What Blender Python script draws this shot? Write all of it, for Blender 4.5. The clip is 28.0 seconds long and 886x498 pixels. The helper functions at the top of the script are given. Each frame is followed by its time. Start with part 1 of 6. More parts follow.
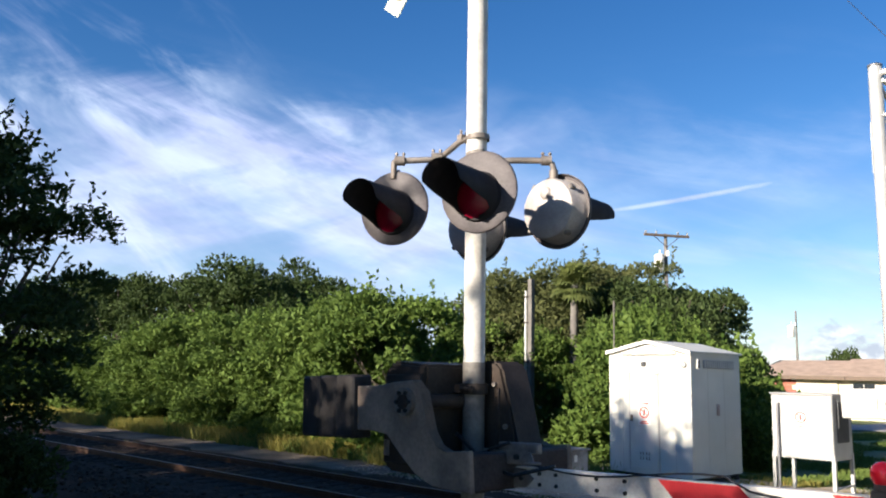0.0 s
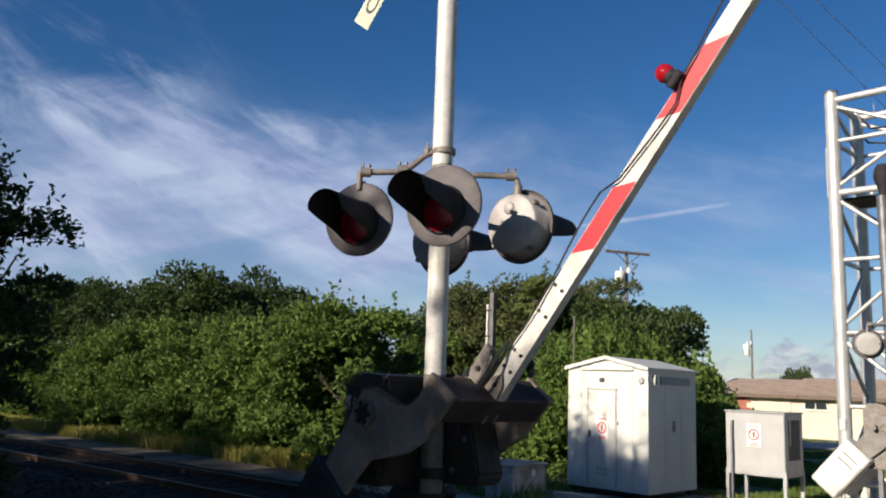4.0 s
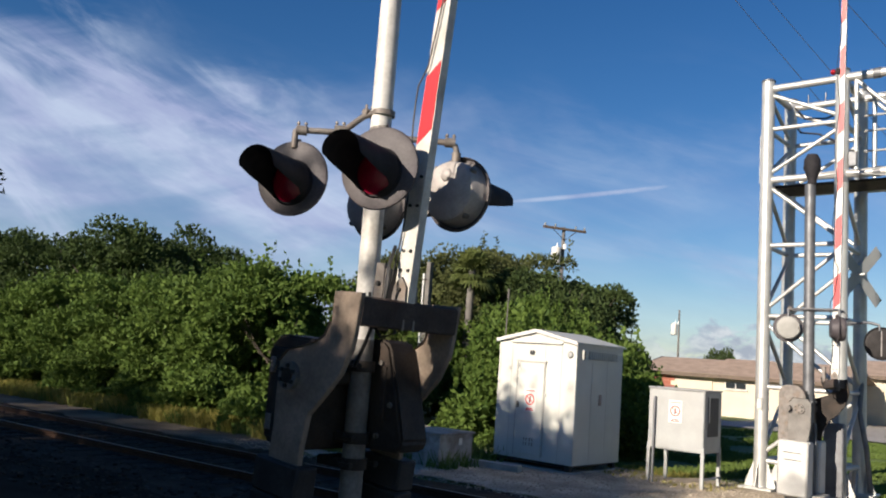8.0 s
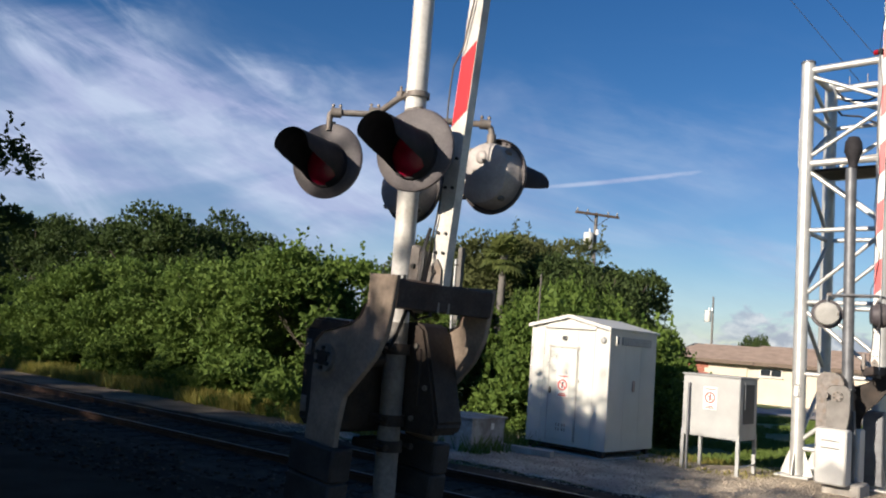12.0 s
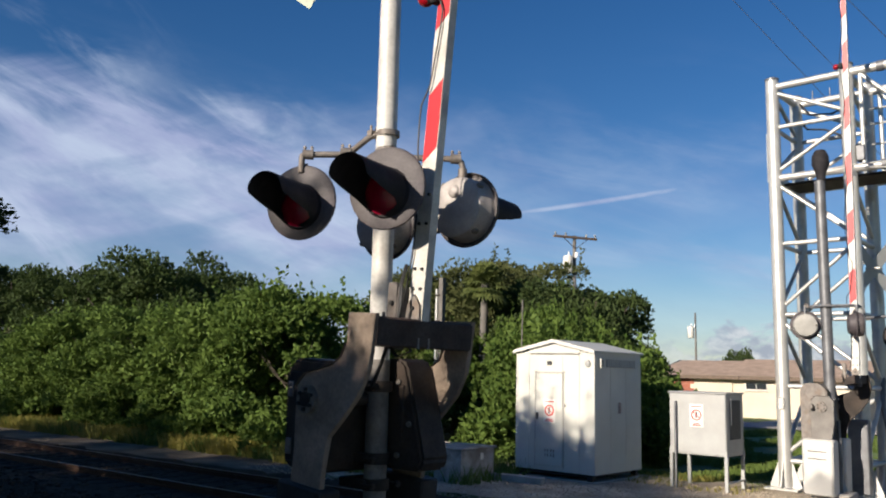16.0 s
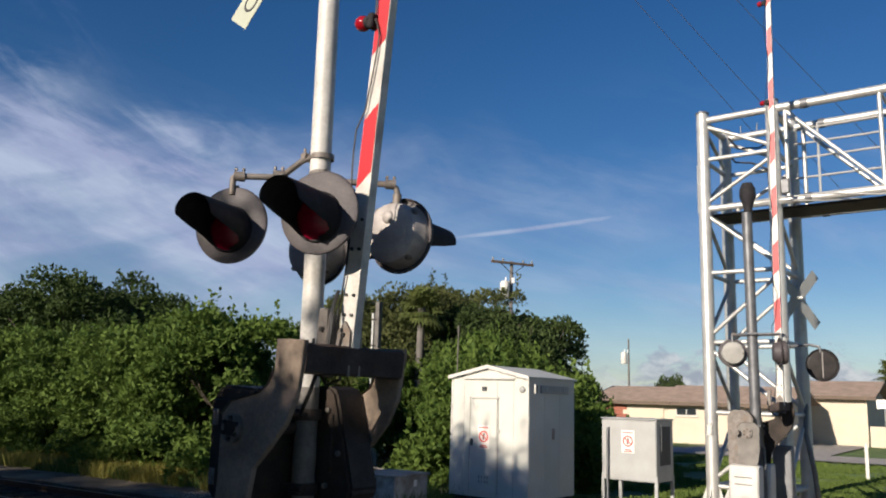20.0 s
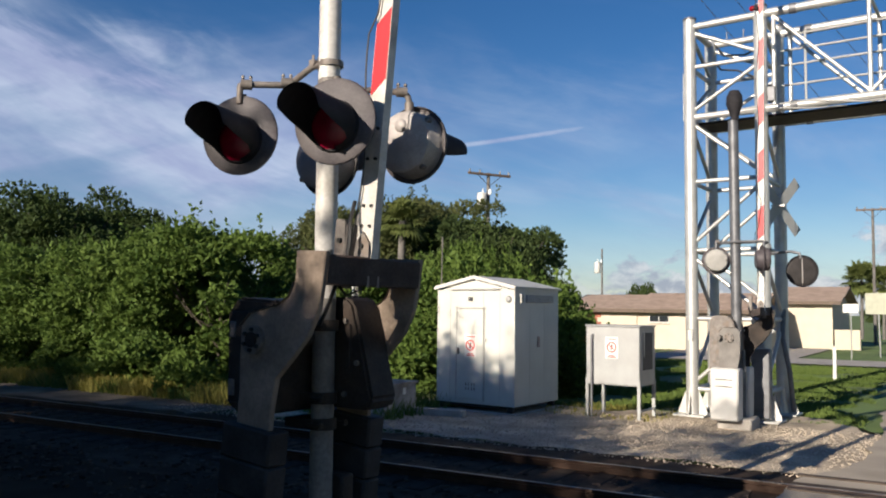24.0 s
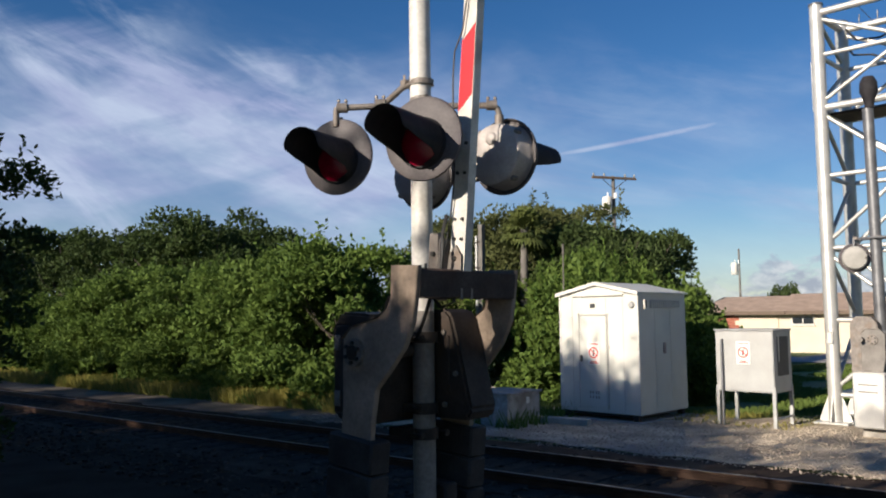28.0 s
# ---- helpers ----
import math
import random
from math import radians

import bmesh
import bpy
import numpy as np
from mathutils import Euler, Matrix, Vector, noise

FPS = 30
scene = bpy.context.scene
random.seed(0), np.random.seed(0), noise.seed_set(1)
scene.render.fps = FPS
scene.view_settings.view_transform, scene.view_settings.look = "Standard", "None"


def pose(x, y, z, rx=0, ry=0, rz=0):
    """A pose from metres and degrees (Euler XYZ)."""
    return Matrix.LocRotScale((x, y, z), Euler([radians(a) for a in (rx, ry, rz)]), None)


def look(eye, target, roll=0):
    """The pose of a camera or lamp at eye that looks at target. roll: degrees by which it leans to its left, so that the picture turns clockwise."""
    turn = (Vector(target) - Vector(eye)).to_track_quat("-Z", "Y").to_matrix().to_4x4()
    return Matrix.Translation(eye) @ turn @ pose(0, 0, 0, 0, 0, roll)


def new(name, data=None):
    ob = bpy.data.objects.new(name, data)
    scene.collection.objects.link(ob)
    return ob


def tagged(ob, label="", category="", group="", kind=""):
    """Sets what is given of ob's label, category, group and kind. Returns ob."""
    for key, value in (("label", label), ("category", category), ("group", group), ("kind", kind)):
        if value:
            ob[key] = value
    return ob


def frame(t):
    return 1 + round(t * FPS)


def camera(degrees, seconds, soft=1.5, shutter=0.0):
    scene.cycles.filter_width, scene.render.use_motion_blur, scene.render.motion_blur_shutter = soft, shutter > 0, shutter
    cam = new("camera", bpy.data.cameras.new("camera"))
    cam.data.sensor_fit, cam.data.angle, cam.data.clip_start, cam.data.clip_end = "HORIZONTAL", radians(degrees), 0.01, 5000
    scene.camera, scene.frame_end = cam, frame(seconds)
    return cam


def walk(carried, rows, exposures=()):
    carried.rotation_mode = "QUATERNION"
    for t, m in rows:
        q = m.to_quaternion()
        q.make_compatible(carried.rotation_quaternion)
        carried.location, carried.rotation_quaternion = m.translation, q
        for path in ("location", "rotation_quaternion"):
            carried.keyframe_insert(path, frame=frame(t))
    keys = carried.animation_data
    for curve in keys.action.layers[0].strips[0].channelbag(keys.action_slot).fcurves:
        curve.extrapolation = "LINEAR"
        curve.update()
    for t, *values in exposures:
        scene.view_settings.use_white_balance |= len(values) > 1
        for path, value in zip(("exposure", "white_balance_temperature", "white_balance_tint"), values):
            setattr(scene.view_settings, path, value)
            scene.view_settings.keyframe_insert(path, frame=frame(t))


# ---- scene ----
cam = camera(57.2, 28.0, 2.0)
PATH = [
    (0, (0.643, 0.125, 2.057), (-0.827, 1.449, 2.355), 1.2),
    (0.5, (0.65, 0.135, 2.06), (-0.788, 1.485, 2.389), 1.4),
    (1, (0.641, 0.138, 2.059), (-0.788, 1.497, 2.395), 1.4),
    (1.5, (0.651, 0.12, 2.055), (-0.776, 1.482, 2.39), 1.6),
    (2, (0.66, 0.096, 2.05), (-0.76, 1.464, 2.384), 1.8),
    (2.5, (0.643, 0.111, 2.06), (-0.767, 1.486, 2.404), 2.0),
    (4.5, (0.676, 0.086, 2.047), (-0.73, 1.471, 2.372), 2.2),
    (5, (0.685, 0.071, 2.034), (-0.732, 1.447, 2.352), 2.3),
    (5.5, (0.635, 0.119, 2.049), (-0.715, 1.558, 2.376), 3.8),
    (6, (0.618, 0.152, 2.042), (-0.723, 1.603, 2.355), 4.1),
    (6.5, (0.649, 0.144, 2.039), (-0.71, 1.579, 2.342), 3.5),
    (7, (0.621, 0.167, 2.038), (-0.744, 1.609, 2.282), 3.7),
    (7.5, (0.642, 0.165, 2.04), (-0.686, 1.639, 2.293), 4.7),
    (8, (0.642, 0.179, 2.044), (-0.658, 1.676, 2.308), 4.3),
    (8.5, (0.659, 0.191, 2.045), (-0.636, 1.698, 2.273), 3.4),
    (9, (0.646, 0.195, 2.045), (-0.627, 1.726, 2.235), 3.2),
    (9.5, (0.64, 0.204, 2.036), (-0.627, 1.741, 2.212), 2.6),
    (10, (0.62, 0.203, 2.021), (-0.71, 1.69, 2.16), 3.0),
    (10.5, (0.606, 0.189, 2.02), (-0.758, 1.64, 2.206), 3.2),
    (11, (0.618, 0.18, 2.021), (-0.758, 1.611, 2.264), 3.6),
    (11.5, (0.653, 0.151, 2.022), (-0.701, 1.602, 2.268), 4.3),
    (12, (0.601, 0.188, 2.025), (-0.757, 1.64, 2.249), 4.6),
    (12.5, (0.612, 0.178, 2.01), (-0.753, 1.622, 2.239), 5.0),
    (14.5, (0.616, 0.192, 2.048), (-0.758, 1.622, 2.307), 3.0),
    (15, (0.656, 0.177, 2.042), (-0.686, 1.638, 2.295), 1.5),
    (15.5, (0.638, 0.182, 2.056), (-0.699, 1.644, 2.329), 1.3),
    (16, (0.655, 0.168, 2.054), (-0.663, 1.641, 2.352), 1.5),
    (16.5, (0.658, 0.167, 2.058), (-0.66, 1.64, 2.359), 1.7),
    (17, (0.657, 0.179, 2.055), (-0.65, 1.662, 2.359), 1.3),
    (17.5, (0.665, 0.192, 2.065), (-0.634, 1.681, 2.374), 1.1),
    (18, (0.648, 0.225, 2.065), (-0.618, 1.735, 2.404), 1.9),
    (18.5, (0.637, 0.246, 2.066), (-0.606, 1.776, 2.4), 1.0),
    (19, (0.62, 0.25, 2.072), (-0.646, 1.756, 2.435), -0.1),
    (19.5, (0.627, 0.248, 2.079), (-0.613, 1.774, 2.444), 0.0),
    (20, (0.655, 0.219, 2.078), (-0.542, 1.78, 2.438), 1.7),
    (20.5, (0.733, 0.191, 2.063), (-0.376, 1.836, 2.317), 3.4),
    (20.6, (0.747, 0.193, 2.058), (-0.353, 1.851, 2.256), 3.1),
    (20.8, (0.771, 0.202, 2.046), (-0.31, 1.878, 2.184), 2.3),
    (21, (0.795, 0.211, 2.033), (-0.27, 1.903, 2.08), 1.5),
    (21.3, (0.802, 0.209, 2.016), (-0.264, 1.901, 2.029), 0.3),
    (21.5, (0.776, 0.233, 2.028), (-0.297, 1.921, 2.028), 0.3),
    (23.5, (0.392, 0.093, 2.062), (-0.699, 1.763, 2.198), 2.4),
    (24, (0.406, 0.093, 2.061), (-0.748, 1.719, 2.209), 0.8),
    (24.5, (0.468, 0.101, 2.068), (-0.779, 1.655, 2.238), 1.1),
    (25, (0.529, 0.121, 2.068), (-0.779, 1.616, 2.307), 2.0),
    (25.5, (0.568, 0.134, 2.068), (-0.752, 1.623, 2.27), 0.4),
    (26, (0.588, 0.152, 2.059), (-0.738, 1.639, 2.243), 0.0),
    (26.5, (0.623, 0.129, 2.044), (-0.745, 1.581, 2.186), 0.7),
    (27, (0.583, 0.162, 2.086), (-0.744, 1.643, 2.305), 0.3),
    (27.5, (0.606, 0.187, 2.08), (-0.721, 1.671, 2.274), -0.3),
    (28, (0.618, 0.186, 2.076), (-0.779, 1.608, 2.244), -0.6),
]
walk(cam, [(t, look(eye, target, roll)) for t, eye, target, roll in PATH],
     [(t, stops, 6330, 13) for t, stops in ((0, 1.54), (0.5, 1.0), (1.0, 0.78), (6.0, 0.82), (12.0, 0.90), (17.0, 0.78), (20.2, 0.62), (20.9, 0.55), (21.5, 0.70), (23.5, 0.76), (26.0, 0.86), (28, 0.82))])

# ---- sky and sun ----
SUN_EL, SUN_AZ = 19.0, 184.0          # degrees; azimuth clockwise from +y
world = bpy.data.worlds.new("world")
scene.world = world
world.use_nodes = True
sky = world.node_tree.nodes.new("ShaderNodeTexSky")
sky.sky_type, sky.sun_disc = "NISHITA", False
sky.sun_elevation, sky.sun_rotation = radians(SUN_EL), radians(SUN_AZ)
sky.air_density, sky.dust_density, sky.ozone_density = 1.0, 0.0, 3.0
vivid = world.node_tree.nodes.new("ShaderNodeHueSaturation")
vivid.inputs["Saturation"].default_value, vivid.inputs["Hue"].default_value = 1.29, 0.508
world.node_tree.links.new(sky.outputs[0], vivid.inputs["Color"])
world.node_tree.links.new(vivid.outputs[0], world.node_tree.nodes["Background"].inputs[0])
world.node_tree.nodes["Background"].inputs[1].default_value = 0.050
sun = new("sun", bpy.data.lights.new("sun", "SUN"))
sun.data.energy, sun.data.angle, sun.data.color = 5.0, radians(0.5), (1.0, 0.88, 0.70)
toward = Vector((math.sin(radians(SUN_AZ)) * math.cos(radians(SUN_EL)), math.cos(radians(SUN_AZ)) * math.cos(radians(SUN_EL)), math.sin(radians(SUN_EL))))
sun.matrix_world = look(toward * 50, (0, 0, 0))


# ---- materials ----
def material(name, base, rough=0.6, metal=0.0, vary=0.25, scale=6.0, fine=60.0, bump=0.15, stain=None, stain_amount=0.35, random_part=0.0, coords="Object", gloss=0.5):
    """A surface with two scales of variation, a fine bump and, where given, stains of another colour."""
    m = bpy.data.materials.new(name)
    m.use_nodes = True
    nt = m.node_tree
    n, l = nt.nodes, nt.links
    p = n["Principled BSDF"]
    p.inputs["Roughness"].default_value, p.inputs["Metallic"].default_value = rough, metal
    p.inputs["Specular IOR Level"].default_value = gloss
    tc = n.new("ShaderNodeTexCoord")
    big, small = n.new("ShaderNodeTexNoise"), n.new("ShaderNodeTexNoise")
    big.inputs["Scale"].default_value, big.inputs["Detail"].default_value = scale, 5.0
    small.inputs["Scale"].default_value, small.inputs["Detail"].default_value = fine, 3.0
    for t in (big, small):
        l.new(tc.outputs[coords], t.inputs["Vector"])
    ramp = n.new("ShaderNodeMapRange")
    ramp.inputs["From Min"].default_value, ramp.inputs["From Max"].default_value = 0.3, 0.7
    ramp.inputs["To Min"].default_value, ramp.inputs["To Max"].default_value = 1 - vary, 1 + vary
    l.new(big.outputs["Fac"], ramp.inputs["Value"])
    ramp2 = n.new("ShaderNodeMapRange")
    ramp2.inputs["From Min"].default_value, ramp2.inputs["From Max"].default_value = 0.3, 0.7
    ramp2.inputs["To Min"].default_value, ramp2.inputs["To Max"].default_value = 1 - vary * 0.5, 1 + vary * 0.5
    l.new(small.outputs["Fac"], ramp2.inputs["Value"])
    mul = n.new("ShaderNodeMath")
    mul.operation = "MULTIPLY"
    l.new(ramp.outputs[0], mul.inputs[0])
    l.new(ramp2.outputs[0], mul.inputs[1])
    value = mul.outputs[0]
    if random_part:
        geo, rr, mul2 = n.new("ShaderNodeNewGeometry"), n.new("ShaderNodeMapRange"), n.new("ShaderNodeMath")
        rr.inputs["To Min"].default_value, rr.inputs["To Max"].default_value = 1 - random_part, 1 + random_part
        mul2.operation = "MULTIPLY"
        l.new(geo.outputs["Random Per Island"], rr.inputs["Value"])
        l.new(value, mul2.inputs[0])
        l.new(rr.outputs[0], mul2.inputs[1])
        value = mul2.outputs[0]
    mix = n.new("ShaderNodeMix")
    mix.data_type, mix.blend_type = "RGBA", "MULTIPLY"
    mix.inputs["Factor"].default_value = 1.0
    mix.inputs["A"].default_value = (*base, 1)
    l.new(value, mix.inputs["B"])
    colour = mix.outputs["Result"]
    if stain:
        st, sr, mx = n.new("ShaderNodeTexNoise"), n.new("ShaderNodeMapRange"), n.new("ShaderNodeMix")
        st.inputs["Scale"].default_value, st.inputs["Detail"].default_value = scale * 0.6, 8.0
        mapping = n.new("ShaderNodeMapping")
        mapping.inputs["Location"].default_value = (3.1, 7.7, 1.3)
        l.new(tc.outputs[coords], mapping.inputs["Vector"])
        l.new(mapping.outputs[0], st.inputs["Vector"])
        sr.inputs["From Min"].default_value, sr.inputs["From Max"].default_value = 0.5, 0.68
        sr.inputs["To Max"].default_value = stain_amount
        l.new(st.outputs["Fac"], sr.inputs["Value"])
        mx.data_type = "RGBA"
        l.new(sr.outputs[0], mx.inputs["Factor"])
        l.new(colour, mx.inputs["A"])
        mx.inputs["B"].default_value = (*stain, 1)
        colour = mx.outputs["Result"]
    l.new(colour, p.inputs["Base Color"])
    if bump:
        b = n.new("ShaderNodeBump")
        b.inputs["Strength"].default_value, b.inputs["Distance"].default_value = bump, 0.01
        l.new(small.outputs["Fac"], b.inputs["Height"])
        l.new(b.outputs[0], p.inputs["Normal"])
    return m


def leaf_material(name, base, tip, glow=0.35):
    """Leaves: every leaf a shade of its own, with light passing through."""
    m = bpy.data.materials.new(name)
    m.use_nodes = True
    n, l = m.node_tree.nodes, m.node_tree.links
    p = n["Principled BSDF"]
    p.inputs["Roughness"].default_value = 0.65
    p.inputs["Specular IOR Level"].default_value = 0.15
    geo, ramp = n.new("ShaderNodeNewGeometry"), n.new("ShaderNodeValToRGB")
    ramp.color_ramp.elements[0].color, ramp.color_ramp.elements[1].color = (*base, 1), (*tip, 1)
    tc, noise_node, add = n.new("ShaderNodeTexCoord"), n.new("ShaderNodeTexNoise"), n.new("ShaderNodeMath")
    noise_node.inputs["Scale"].default_value, noise_node.inputs["Detail"].default_value = 0.9, 4.0
    l.new(tc.outputs["Object"], noise_node.inputs["Vector"])
    add.operation = "MULTIPLY_ADD"
    l.new(geo.outputs["Random Per Island"], add.inputs[0])
    add.inputs[1].default_value = 0.55
    sub = n.new("ShaderNodeMath")
    sub.operation = "SUBTRACT"
    l.new(noise_node.outputs["Fac"], sub.inputs[0])
    sub.inputs[1].default_value = 0.25
    l.new(sub.outputs[0], add.inputs[2])
    l.new(add.outputs[0], ramp.inputs["Fac"])
    l.new(ramp.outputs[0], p.inputs["Base Color"])
    tr, mx = n.new("ShaderNodeBsdfTranslucent"), n.new("ShaderNodeMixShader")
    l.new(ramp.outputs[0], tr.inputs["Color"])
    mx.inputs[0].default_value = glow
    l.new(p.outputs[0], mx.inputs[1])
    l.new(tr.outputs[0], mx.inputs[2])
    l.new(mx.outputs[0], n["Material Output"].inputs["Surface"])
    return m


